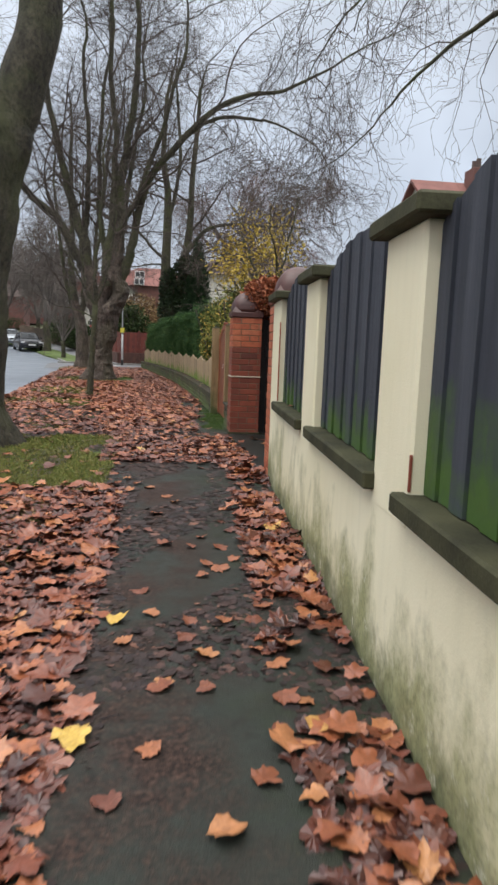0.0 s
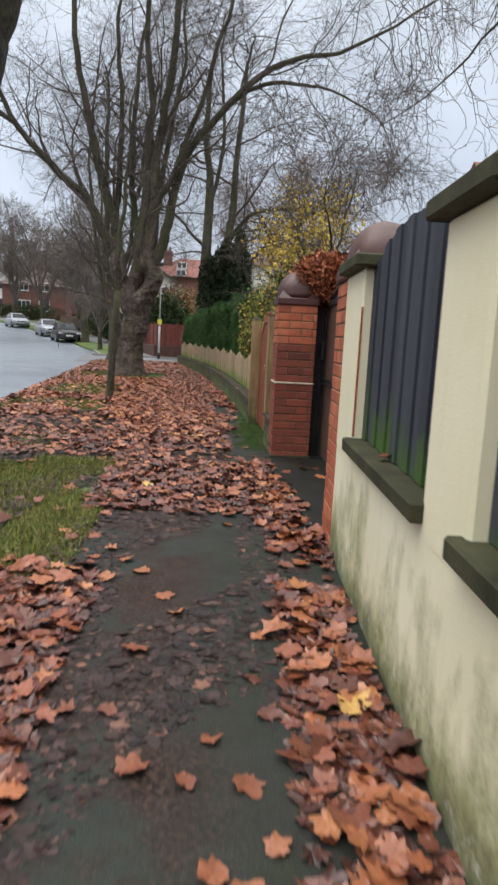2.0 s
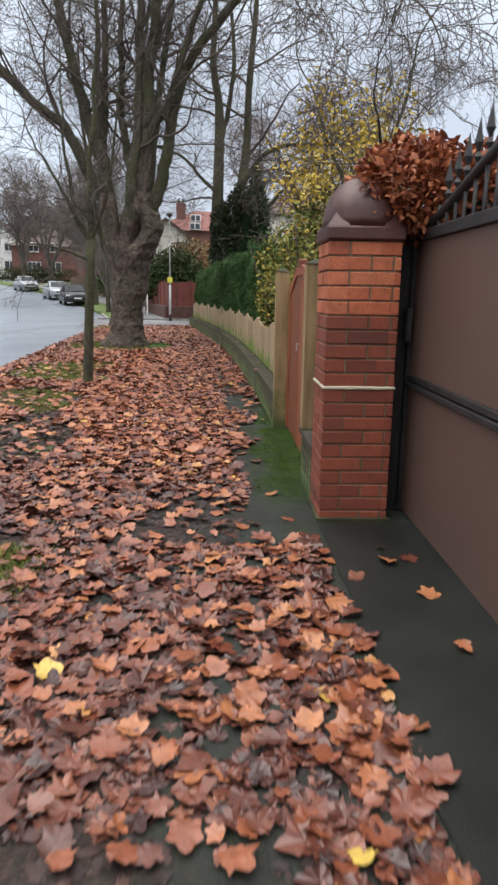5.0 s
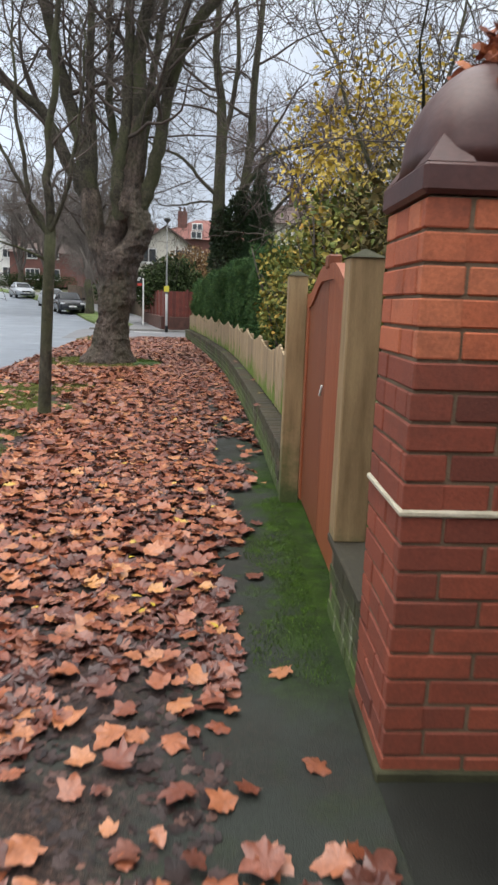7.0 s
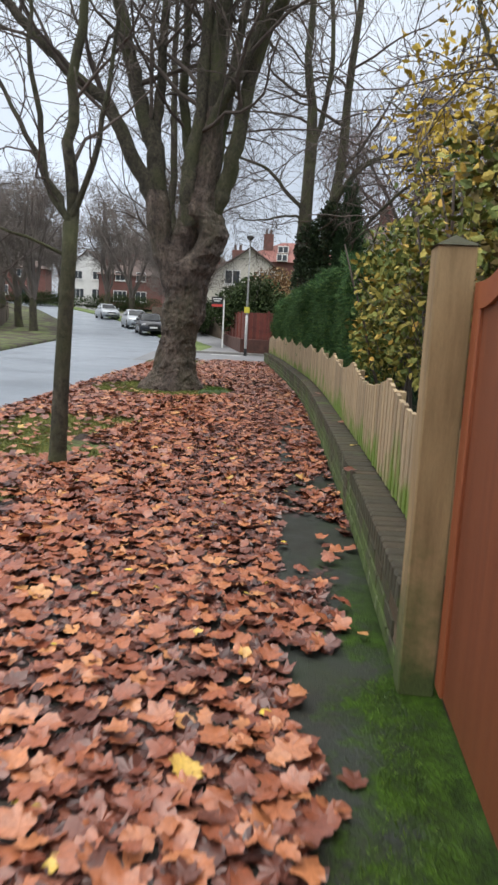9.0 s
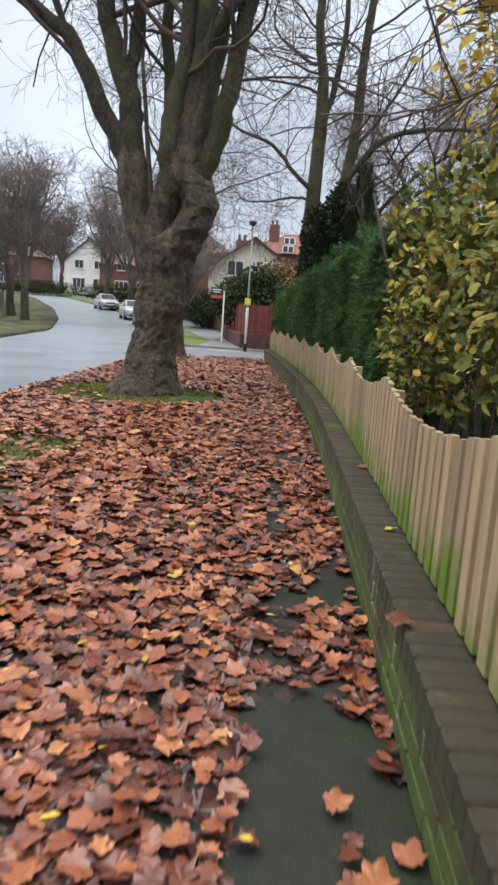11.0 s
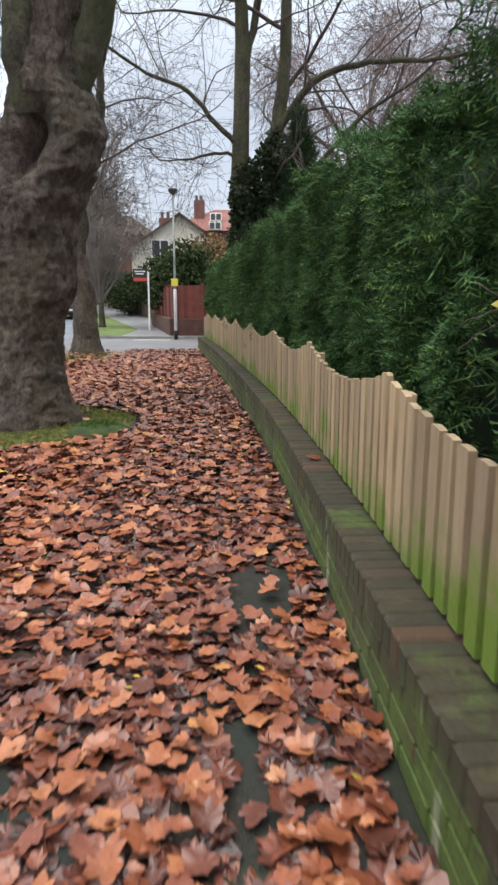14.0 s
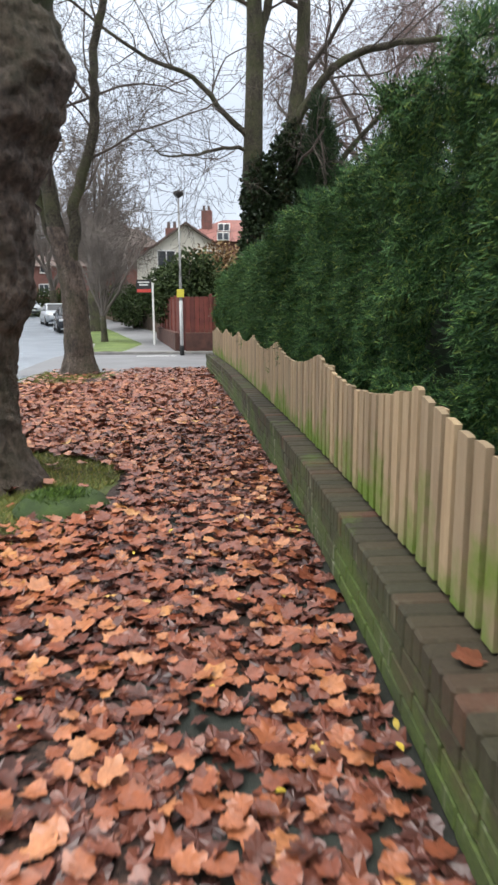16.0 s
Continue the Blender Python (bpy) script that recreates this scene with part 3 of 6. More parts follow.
def smooth_along(rows, y):
    return sum(along(rows, y + d) for d in (-1.5, -0.75, 0, 0.75, 1.5)) / 5


KERB = [(-30, -2.1), (0, -2.3), (12, -2.72), (20, -3.25), (28, -3.75), (38, -4.9), (46, -6.6), (55, -9.5), (65, -13.4), (80, -20.5), (110, -38), (160, -70)]
FAR_KERB = [(-30, -7.4), (0, -7.6), (15, -8.0), (30, -9.3), (45, -12.6), (58, -17.0), (70, -22.0), (90, -32), (160, -78)]
WALL = [(11.3, 1.06), (12.6, 1.02), (14.1, 0.97), (16, 0.88), (17.6, 0.81), (18.6, 0.765), (19.7, 0.68), (20.9, 0.575), (22.5, 0.39), (26, 0.02), (30.7, -0.62), (33, -0.95)]


def sheet(name, rows, material, label, category, kind="structure", lift=0.0):
    """A strip of ground: rows of points with equal counts, each (x, y, z)."""
    v = [p for r in rows for p in r]
    k = len(rows[0])
    f = [(i * k + j, i * k + j + 1, (i + 1) * k + j + 1, (i + 1) * k + j) for i in range(len(rows) - 1) for j in range(k - 1)]
    ob = piece(name, mesh_of(name, v, f, material, True))
    return tagged(ob, label, category, kind=kind)


ys = [-600, -120, -40] + [float(i) for i in range(-30, 160, 2)] + [200, 400, 1500]
sheet("ground", [[(x, y, rise(y) - 0.13) for x in (-1500, -300, -90, -40, -10, 20, 60, 300, 1500)] for y in ys], M["ground"], "rough grassy ground under the whole street", "ground")
road_rows = []
for i in range(0, 191):
    y = -30 + i
    a, b = smooth_along(FAR_KERB, y), smooth_along(KERB, y)
    road_rows.append([(a + (b - a) * k / 6, y, rise(y) - 0.10 + 0.035 * math.sin(math.pi * k / 6)) for k in range(7)])
sheet("road", road_rows, M["road"], "wet grey asphalt street curving uphill", "road")
side_rows = [[(x, y, -0.085 + rise(y)) for x in (-5.6, -4.2, -2.0, 0.5, 4, 12, 40)] for y in (30.4, 32, 34, 36, 38.4)]
sheet("side_road", side_rows, M["footway"], "pale asphalt side road joining the street", "road")


# near verge and footpath: a raised bed of soil that ends at the side road
def bed_height(x, y):
    n = noise.noise(Vector((x * 0.9, y * 0.9, 3.1))) * 0.018 + noise.noise(Vector((x * 3.1, y * 3.1, 1.0))) * 0.008
    return n * min(1.0, max(0.0, (-0.2 - x) / 0.5)) - 0.006


verge_rows = []
for i in range(0, 168):
    y = -10 + i * 0.24 + 0.02
    a = smooth_along(KERB, y) + 0.125
    row = [(a, y, -0.14)]
    for k in range(0, 26):
        x = a + (1.6 - a) * k / 25
        row.append((x, y, bed_height(x, y)))
    row += [(3.0, y, 0.0), (12.0, y, 0.0), (40.0, y, 0.0)]
    verge_rows.append(row)
last = verge_rows[-1]
verge_rows.append([(x, last[0][1] + 0.1, -0.14) for x, y, z in last])
sheet("verge", verge_rows, M["verge"], "trodden soil verge under fallen leaves", "verge")
path_rows = []
for i in range(0, 240):
    y = -8 + i * 0.16
    left = -0.22 + 0.16 * noise.noise(Vector((y * 0.8, 0.3, 0))) + 0.05 * noise.noise(Vector((y * 4, 1.3, 0)))
    if y > 12:
        left -= (y - 12) * 0.045
    right = 1.75 if y < 11.2 else along(WALL, y) + 0.12
    path_rows.append([(left + (right - left) * k / 12, y, 0.004 + 0.004 * noise.noise(Vector((k * 0.4, y * 1.3, 5.0)))) for k in range(13)])
sheet("pavement", path_rows, M["path"], "worn dark tarmac footpath with moss and dirt", "pavement")

kerb_me = box_mesh("kerb_stone", 0.125, 0.9, 0.16, M["kerb"], 0.015)
kerb_line = thing("kerb", "grey concrete kerb stones along the street", "kerb", kind="structure")
for i in range(0, 62):
    y = -12 + i * 0.915
    if 30.2 < y < 37.6:
        continue
    x0, x1 = smooth_along(KERB, y - 0.4), smooth_along(KERB, y + 0.4)
    piece("kerb_stone", kerb_me, kerb_line, pose((x0 + x1) / 2 + 0.062, y, rise(y) - 0.07, 0, 0, -math.degrees(math.atan2(x1 - x0, 0.8))))

# beyond the side road: lawn, footway, opposite bank
lawn_rows, way_rows, bank_rows = [], [], []
for i in range(0, 60):
    y = 38.03 + i * 1.4
    k = smooth_along(KERB, y) + 0.12
    w = 1.0 + min(1.0, i / 4.0) * 0.9
    lawn_rows.append([(k, y, rise(y) - 0.12), (k, y, rise(y)), (k + w * 0.5, y, rise(y) + 0.03), (k + w, y, rise(y))])
    way_rows.append([(k + w, y, rise(y) + 0.002), (k + w + 1.2, y, rise(y) + 0.004), (k + w + 2.2, y, rise(y) + 0.002)])
for i in range(0, 100):
    y = -20 + i * 1.4
    k = smooth_along(FAR_KERB, y) - 0.05
    bank_rows.append([(k - 60, y, rise(y)), (k - 8, y, rise(y) + 0.1), (k - 4.2, y, rise(y)), (k - 2.2, y, rise(y) + 0.03), (k, y, rise(y)), (k, y, rise(y) - 0.13)])
sheet("lawn", lawn_rows, M["lawn"], "mown green verge beyond the side road", "lawn")
sheet("footway", way_rows, M["footway"], "pale wet footway running on past a fence", "pavement")
sheet("opposite_bank", bank_rows, M["verge"], "leaf-strewn grass bank across the street", "verge")
far_kerb = part("far_kerb", box(-5.3, 6.0, 37.92, 38.04, -0.13, 0.008, 0.012), M["kerb"])
tagged(far_kerb, "kerb across the far side of the side road", "kerb", kind="structure")
stripe = part("road_marking", box(-3.2, -2.0, 37.0, 37.12, -0.088, -0.078, 0.0), M["white_paint"])
tagged(stripe, "worn white line painted at the side road mouth", "road marking", kind="structure")


# ---- cream wall with slate-painted fence panels ----
WALL_M = pose(1.02, 3.75, 0, 0, 0, -math.degrees(math.atan2(0.055, 1)))
cream = thing("wall_east", "cream rendered garden wall with green stains at its foot", "wall", WALL_M, kind="structure")
part("plinth", box(0, 0.26, -8.0, 2.08, -0.1, 0.645, 0.008), M["cream"], cream)
PILLARS = [(-6.74, -6.35), (-5.07, -4.68), (-3.40, -3.01), (-1.72, -1.33), (-0.04, 0.35), (1.60, 2.08)]
for a, b in PILLARS:
    p = part("pillar", box(-0.003, 0.33, a, b, 0.60, 1.495, 0.010), M["cream"], cream)
    part("cap", box(-0.055, 0.39, a - 0.07, b + (0.06 if b < 2.0 else -0.01), 1.495, 1.555, 0.009), M["sill"], cream, "dark mossy stone cap")
bays = [(-8.0, -6.74)] + [(PILLARS[i][1], PILLARS[i + 1][0]) for i in range(5)]
for a, b in bays:
    part("coping", box(-0.045, 0.30, a - 0.02, b + 0.05 if b < 0 else b + 0.03, 0.648, 0.712, 0.008), M["sill"], cream, "dark mossy coping slab")
    n = 13
    w = (b - a) / n
    for i in range(n):
        u = a + w * i

        def top(s):
            k = min(1.0, max(0.0, (s - a) / (b - a)))
            return 1.48 + 0.14 * math.sin(math.pi * min(1.0, max(0.0, k))) ** 0.7
        o = [(u + 0.004, 0.716), (u + w - 0.004, 0.716), (u + w - 0.004, top(u + w)), (u + w / 2, top(u + w / 2)), (u + 0.004, top(u))]
        board = part("board", extrude_outline(o, 0.022), M["slate_board"], cream)
        board.location = (0.042 + (0.009 if i % 2 else 0.0), 0, 0)
    for z in (0.90, 1.42):
        part("rail", box(0.074, 0.12, a, b, z - 0.04, z + 0.04, 0.004), M["slate_board"], cream)
part("exposed_brick", box(-0.0045, 0.004, 1.5965, 1.604, 0.72, 1.32, 0.001), M["brick_a"], cream, "bare brick where render has cracked away")
part("exposed_brick", box(-0.0045, 0.004, -1.7235, -1.716, 0.72, 0.83, 0.001), M["brick_b"], cream, "bare brick where render has broken away")


# ---- brick piers ----
BRICK = {}
for nm in ("brick_a", "brick_b"):
    BRICK[nm, 0] = box_mesh("brick", 0.2150, 0.1025, 0.065, M[nm], 0.004)
    BRICK[nm, 1] = box_mesh("brick", 0.1025, 0.1025, 0.065, M[nm], 0.004)


def brick_pier(label, m, sx, sy, courses, split, band):
    """A square pier of stretchers and headers laid round a mortar core, with a stepped cap and a terracotta dome.
    Its near left corner stands at the origin of m. Courses above split are of brighter brick."""
    ob = thing("gate_pier", label, "gate pier", m)
    h = courses * 0.074
    part("core", box(0.006, sx - 0.006, 0.006, sy - 0.006, -0.05, h + 0.01, 0.002), M["mortar"], ob, "recessed lime mortar")
    for c in range(courses):
        z = 0.037 + c * 0.074 + (0.010 if c >= band else 0.0)
        kind = "brick_a" if c >= split else "brick_b"
        for side in range(4):
            length = sx if side % 2 == 0 else sy
            u = 0.0 if (c + side) % 2 == 0 else 0.1125
            while u < length - 0.03:
                room = length - u
                k = 0 if room > 0.20 else 1
                ln = 0.215 if k == 0 else 0.1025
                s = min(1.0, room / ln)
                jit = 0.0022 * math.sin(c * 7.1 + side * 3.3 + u * 50)
                mid = u + ln * s / 2
                if side == 0:
                    p, r = (mid, 0.051 + jit, z), 0
                elif side == 1:
                    p, r = (sx - 0.051 + jit, mid, z), 90
                elif side == 2:
                    p, r = (sx - mid, sy - 0.051 + jit, z), 0
                else:
                    p, r = (0.051 + jit, sy - mid, z), 90
                piece("brick", BRICK[kind, k], ob, pose(*p, 0, 0, r) @ Matrix.Diagonal((s, 1, 1, 1)))
                u += ln * s + 0.010
    if band < courses:
        z = band * 0.074
        part("mortar_band", box(-0.008, sx + 0.008, -0.008, sy + 0.008, z - 0.002, z + 0.016, 0.005), M["band"], ob, "thick pale mortar joint")
    top = h + 0.012
    part("cap_course", box(-0.016, sx + 0.016, -0.016, sy + 0.016, top, top + 0.07, 0.010), M["dome"], ob, "purple-brown terracotta cap")
    r = min(sx, sy) / 2 + 0.012
    r *= 0.96
    rows = [(r * 1.02, 0), (r, 0.04)] + [(r * math.cos(a), 0.04 + 0.215 * math.sin(a)) for a in [0.18 * i for i in range(1, 9)]] + [(0.012, 0.257)]
    d = part("dome", lathe(rows, 40, square=3.2), M["dome"], ob, "smooth terracotta dome", True)
    d.location = (sx / 2, sy / 2, top + 0.07)
    for i, (x, y) in enumerate(((-0.01, -0.01), (sx + 0.01, -0.01), (sx + 0.01, sy + 0.01), (-0.01, sy + 0.01))):
        bm = bmesh.new()
        ex, ey = (1 if i in (0, 3) else -1) * 0.11, (1 if i < 2 else -1) * 0.11
        a, b, c, t = (bm.verts.new(q) for q in ((x, y, top + 0.068), (x + ex, y, top + 0.068), (x, y + ey, top + 0.068), (x + ex * 0.55, y + ey * 0.55, top + 0.16)))
        for face in ((a, b, t), (b, c, t), (c, a, t), (a, c, b)):
            bm.faces.new(face)
        bmesh.ops.recalc_face_normals(bm, faces=bm.faces)
        part("corner_spur", bm, M["dome"], ob)
    return ob


brick_pier("red brick gate pier at the end of the cream wall", WALL_M @ pose(0.004, 2.084, 0), 0.42, 0.38, 20, 0, 99)
brick_pier("red brick gate pier with a pale mortar band and dome", pose(1.10, 8.76, 0), 0.37, 0.37, 20, 15, 10)
foot = part("pier_foot", box(1.085, 1.49, 8.745, 9.15, -0.02, 0.035, 0.004), M["sill"])
tagged(foot, "dark damp footing under a brick pier", "footing", kind="structure")


# ---- driveway gate ----
gate = thing("driveway_gate", "brown sheet-metal driveway gate with black iron arch", "gate", pose(1.60, 6.2, 0))
L = 2.78
part("lower_panel", box(0.0, 0.012, 0.03, L - 0.03, 0.03, 0.735, 0.002), M["gate_panel"], gate)
part("upper_panel", box(0.0, 0.012, 0.03, L - 0.03, 0.805, 1.50, 0.002), M["gate_panel"], gate)
part("mid_rail", box(-0.02, 0.03, 0.0, L, 0.735, 0.765, 0.004), M["iron"], gate)
part("mid_rail", box(-0.012, 0.03, 0.0, L, 0.772, 0.805, 0.004), M["iron"], gate)
part("top_rail", box(-0.02, 0.03, 0.0, L, 1.50, 1.555, 0.004), M["iron"], gate)
part("stile", box(-0.02, 0.03, L - 0.03, L + 0.02, 0.02, 1.60, 0.004), M["iron"], gate)
part("stile", box(-0.02, 0.03, -0.02, 0.03, 0.02, 1.60, 0.004), M["iron"], gate)
part("latch", box(-0.05, -0.015, L - 0.09, L - 0.02, 0.98, 1.16, 0.006), M["iron"], gate)


def arch_z(s):
    k = abs(s - L / 2) / (L / 2)
    e = 1 - k
    return 1.56 + 0.26 * e * e * (3 - 2 * e)


so = Soup()
pts = [Vector((0.005, L * i / 24, arch_z(L * i / 24))) for i in range(25)]
so.tube(pts, [0.024] * 25, 8)
so.object("arch_bar", M["iron"], gate)
for i in range(1, 24):
    s = L * i / 24
    so = Soup()
    z1 = arch_z(s)
    so.tube([Vector((0.005, s, 1.54)), Vector((0.005, s, z1 + 0.05))], [0.008, 0.008], 6)
    so.object("bar", M["iron"], gate)
    if abs(s - L / 2) > 0.95:
        continue
    sp = part("spike", lathe([(0.008, 0), (0.018, 0.02), (0.006, 0.04), (0.02, 0.075), (0.012, 0.11), (0.001, 0.17)], 6), M["iron"], gate)
    sp.location = (0.005, s, z1 + 0.04)
for y in (6.12, 9.04):
    post = part("gate_post", box(1.57 if y < 7 else 1.50, 1.66, y - 0.045, y + 0.045, 0.0, 1.62, 0.006), M["iron"])
    tagged(post, "black iron hanging post of the driveway gate", "gate post")

drive_rows = []
for i in range(0, 33):
    y = 6.21 + i * 0.079
    left = 1.10 + 0.03 * noise.noise(Vector((y * 2.0, 8.1, 0)))
    drive_rows.append([(left + (1.72 - left) * k / 5, y, 0.013 + 0.003 * noise.noise(Vector((k * 0.5, y * 2.0, 2.0)))) for k in range(6)])
sheet("driveway", drive_rows, M["drive"], "dark wet tarmac crossover in front of the driveway gate", "driveway")

# ---- stub wall, timber posts and garden gate ----
stub = thing("stub_wall", "low mossy brick wall between pier and timber post", "wall", pose(0, 0, 0))
for c in range(4):
    for i in range(3):
        y0 = 9.14 + i * 0.225 - (0.11 if c % 2 else 0)
        y0, y1 = max(9.14, y0), min(9.77, y0 + 0.215)
        if y1 - y0 > 0.04:
            part("brick", box(1.11, 1.21, y0, y1, c * 0.075, c * 0.075 + 0.066, 0.004), M["mossbrick"], stub)
part("core", box(1.116, 1.33, 9.14, 9.765, -0.05, 0.308, 0.002), M["mortar"], stub)
part("coping", box(1.095, 1.34, 9.135, 9.78, 0.31, 0.345, 0.006), M["mossbrick"], stub)


def timber_post(x, y, z0, z1, w):
    bm = box(x, x + w, y, y + w, z0, z1 - 0.035, 0.005)
    ob = part("timber_post", bm, M["post_wood"])
    tagged(ob, "square treated timber gate post, green at its top", "post", "garden gate posts")
    bm = bmesh.new()
    q = [bm.verts.new(p) for p in ((x - 0.006, y - 0.006, z1 - 0.035), (x + w + 0.006, y - 0.006, z1 - 0.035), (x + w + 0.006, y + w + 0.006, z1 - 0.035), (x - 0.006, y + w + 0.006, z1 - 0.035))]
    t = bm.verts.new((x + w / 2, y + w / 2, z1))
    for i in range(4):
        bm.faces.new((q[i], q[(i + 1) % 4], t))
    bm.faces.new(list(reversed(q)))
    part("weathered_top", bm, M["sill"], ob, "pyramid top green with algae")


timber_post(1.10, 9.66, 0.344, 1.45, 0.125)
timber_post(1.04, 11.33, 0.0, 1.45, 0.115)
garden_gate = thing("garden_gate", "red-brown boarded timber garden gate with curved top", "gate", pose(1.165, 9.79, 0))
GW = 1.53


def gate_top(s):
    k = 1 - abs(s - GW / 2) / (GW / 2)
    e = min(1.0, max(0.0, (k - 0.12) / 0.68))
    return 1.31 + 0.13 * (e * e * (3 - 2 * e))


nb = 2
for i in range(nb):
    a, b = 0.02 + i * (GW - 0.04) / nb + 0.003, 0.02 + (i + 1) * (GW - 0.04) / nb - 0.003
    o = [(a, 0.05), (b, 0.05)] + [(b + (a - b) * k / 6, gate_top(b + (a - b) * k / 6) - 0.03) for k in range(7)]
    part("board", extrude_outline(o, 0.022, 0.0), M["gate_wood"], garden_gate)
bm = bmesh.new()
ring = []
for k in range(31):
    s = GW * k / 30
    z = gate_top(s)
    ring.append([bm.verts.new(p) for p in ((-0.012, s, z - 0.075), (-0.012, s, z), (0.033, s, z), (0.033, s, z - 0.075))])
for a, b in zip(ring, ring[1:]):
    for i in range(4):
        bm.faces.new((a[i], a[(i + 1) % 4], b[(i + 1) % 4], b[i]))
bm.faces.new(ring[0])
bm.faces.new(list(reversed(ring[-1])))
bmesh.ops.recalc_face_normals(bm, faces=bm.faces)
part("top_rail", bm, M["gate_wood"], garden_gate)
for a in (0.0, GW - 0.08):
    part("stile", box(-0.012, 0.033, a, a + 0.08, 0.05, 1.24, 0.004), M["gate_wood"], garden_gate)
part("finial", box(-0.02, 0.045, GW / 2 - 0.055, GW / 2 + 0.055, gate_top(GW / 2) - 0.02, gate_top(GW / 2) + 0.045, 0.008), M["gate_wood"], garden_gate)
part("handle", extrude_outline([(0.882, 0.788), (0.865, 0.783), (0.812, 0.832), (0.810, 0.842), (0.822, 0.846)], -0.008, -0.032), M["white_paint"], garden_gate, "small pale metal latch handle")
for z in (0.25, 1.0):
    part("ledge", box(0.024, 0.06, 0.02, GW - 0.02, z - 0.06, z + 0.06, 0.004), M["gate_wood"], garden_gate)


# ---- low wall with picket fence ----
def wall_at(y):
    x = smooth_along(WALL, y)
    d = smooth_along(WALL, y + 0.2) - smooth_along(WALL, y - 0.2)
    return x, math.degrees(math.atan2(d, 0.4))


low = thing("wall_low", "low old brick wall with mossy face, curving along the path", "wall", kind="structure")
Y0, Y1 = 11.455, 30.9
TOP = 0.335
core_rows = []
for i in range(0, 80):
    y = Y0 + (Y1 - Y0) * i / 79
    x, _ = wall_at(y)
    core_rows.append([(x + 0.010, y, -0.05), (x + 0.010, y, TOP - 0.09), (x + 0.24, y, TOP - 0.09), (x + 0.24, y, -0.05)])
v = [p for r in core_rows for p in r]
f = [(i * 4 + j, i * 4 + j + 1, i * 4 + 5 + j, i * 4 + 4 + j) for i in range(79) for j in range(3)] + [(0, 1, 2, 3), (79 * 4 + 3, 79 * 4 + 2, 79 * 4 + 1, 79 * 4)]
piece("core", mesh_of("core", v, f, M["mortar"]), low)
stretcher = box_mesh("brick", 0.1025, 0.215, 0.066, M["mossbrick"], 0.005)
on_edge = box_mesh("coping_brick", 0.250, 0.072, 0.095, M["mossbrick"], 0.008)
rest_v, rest_f = [], []


def lay(me, m, single):
    if single:
        piece(me.name.split(".")[0], me, low, m)
        return
    o = len(rest_v)
    rest_v.extend((m @ v.co)[:] for v in me.vertices)
    rest_f.extend([o + i for i in p.vertices] for p in me.polygons)


for c in range(3):
    n = int((Y1 - Y0) / 0.225)
    for i in range(n):
        y = Y0 + 0.11 + i * 0.225 + (0.112 if c % 2 else 0)
        x, a = wall_at(y)
        lay(stretcher, pose(x + 0.051 + 0.002 * math.sin(i * 5.3 + c), y, 0.04 + c * 0.075 + 0.004, 0, 0, -a), y < 18.5)
for i in range(int((Y1 - Y0) / 0.0755)):
    y = Y0 + 0.035 + i * 0.0755
    x, a = wall_at(y)
    lay(on_edge, pose(x + 0.118, y, TOP - 0.047 + 0.0016 * math.sin(i * 3.7), 0.3 * math.sin(i * 2.3), 0.5 * math.sin(i * 1.3), -a + 0.4 * math.sin(i * 5.1)), y < 19.5)
far_bricks = piece("bricks", mesh_of("bricks", rest_v, rest_f, M["mossbrick_far"]), low)
tagged(far_bricks, kind="stuff")

fence = thing("picket_fence", "weathered timber picket fence with scalloped top, green at its foot", "fence")
BAY, PITCH = 1.85, 1.85 / 17
PEAK0 = 18.62
picket_cache = {}
idx = 0
y_start = PEAK0 - BAY * 3 - PITCH * 14
while True:
    y = y_start + idx * PITCH
    idx += 1
    if y > 30.7:
        break
    if y < 11.49:
        continue
    k = ((y - PEAK0) / BAY) % 1.0
    w = 0.070

    def crest(d):
        return 0.912 - 0.105 * math.sin(math.pi * (((y + d - PEAK0) / BAY) % 1.0)) ** 0.8
    key = round(k, 2)
    if key not in picket_cache:
        o = [(-w / 2, 0.352), (w / 2, 0.352), (w / 2, crest(w / 2) - 0.003), (w / 4, crest(w / 4)), (-w / 4, crest(-w / 4)), (-w / 2, crest(-w / 2) - 0.003)]
        bm = extrude_outline(o, 0.022)
        me = bpy.data.meshes.new("picket")
        bm.to_mesh(me)
        bm.free()
        me.materials.append(M["picket"])
        picket_cache[key] = me
    x, a = wall_at(y)
    piece("picket", picket_cache[key], fence, pose(x + 0.135, y, 0.004 * math.sin(idx * 2.7), 0.5 * math.sin(idx * 1.9), 0, -a))
for b in range(-4, 7):
    ya, yb = PEAK0 + b * BAY, PEAK0 + (b + 1) * BAY
    ya, yb = max(ya, 11.6), min(yb, 30.8)
    if yb - ya < 0.2:
        continue
    for z in (0.45, 0.72):
        (xa, _), (xb, _) = wall_at(ya), wall_at(yb)
        so = Soup()
        so.tube([Vector((xa + 0.18, ya, z)), Vector((xb + 0.18, yb, z))], [0.028, 0.028], 4)
        so.object("rail", M["picket"], fence, False)
    xa, aa = wall_at(ya)
    part("fence_post", box(xa + 0.165, xa + 0.24, ya - 0.037, ya + 0.037, 0.30, 0.84, 0.004), M["picket"], fence)


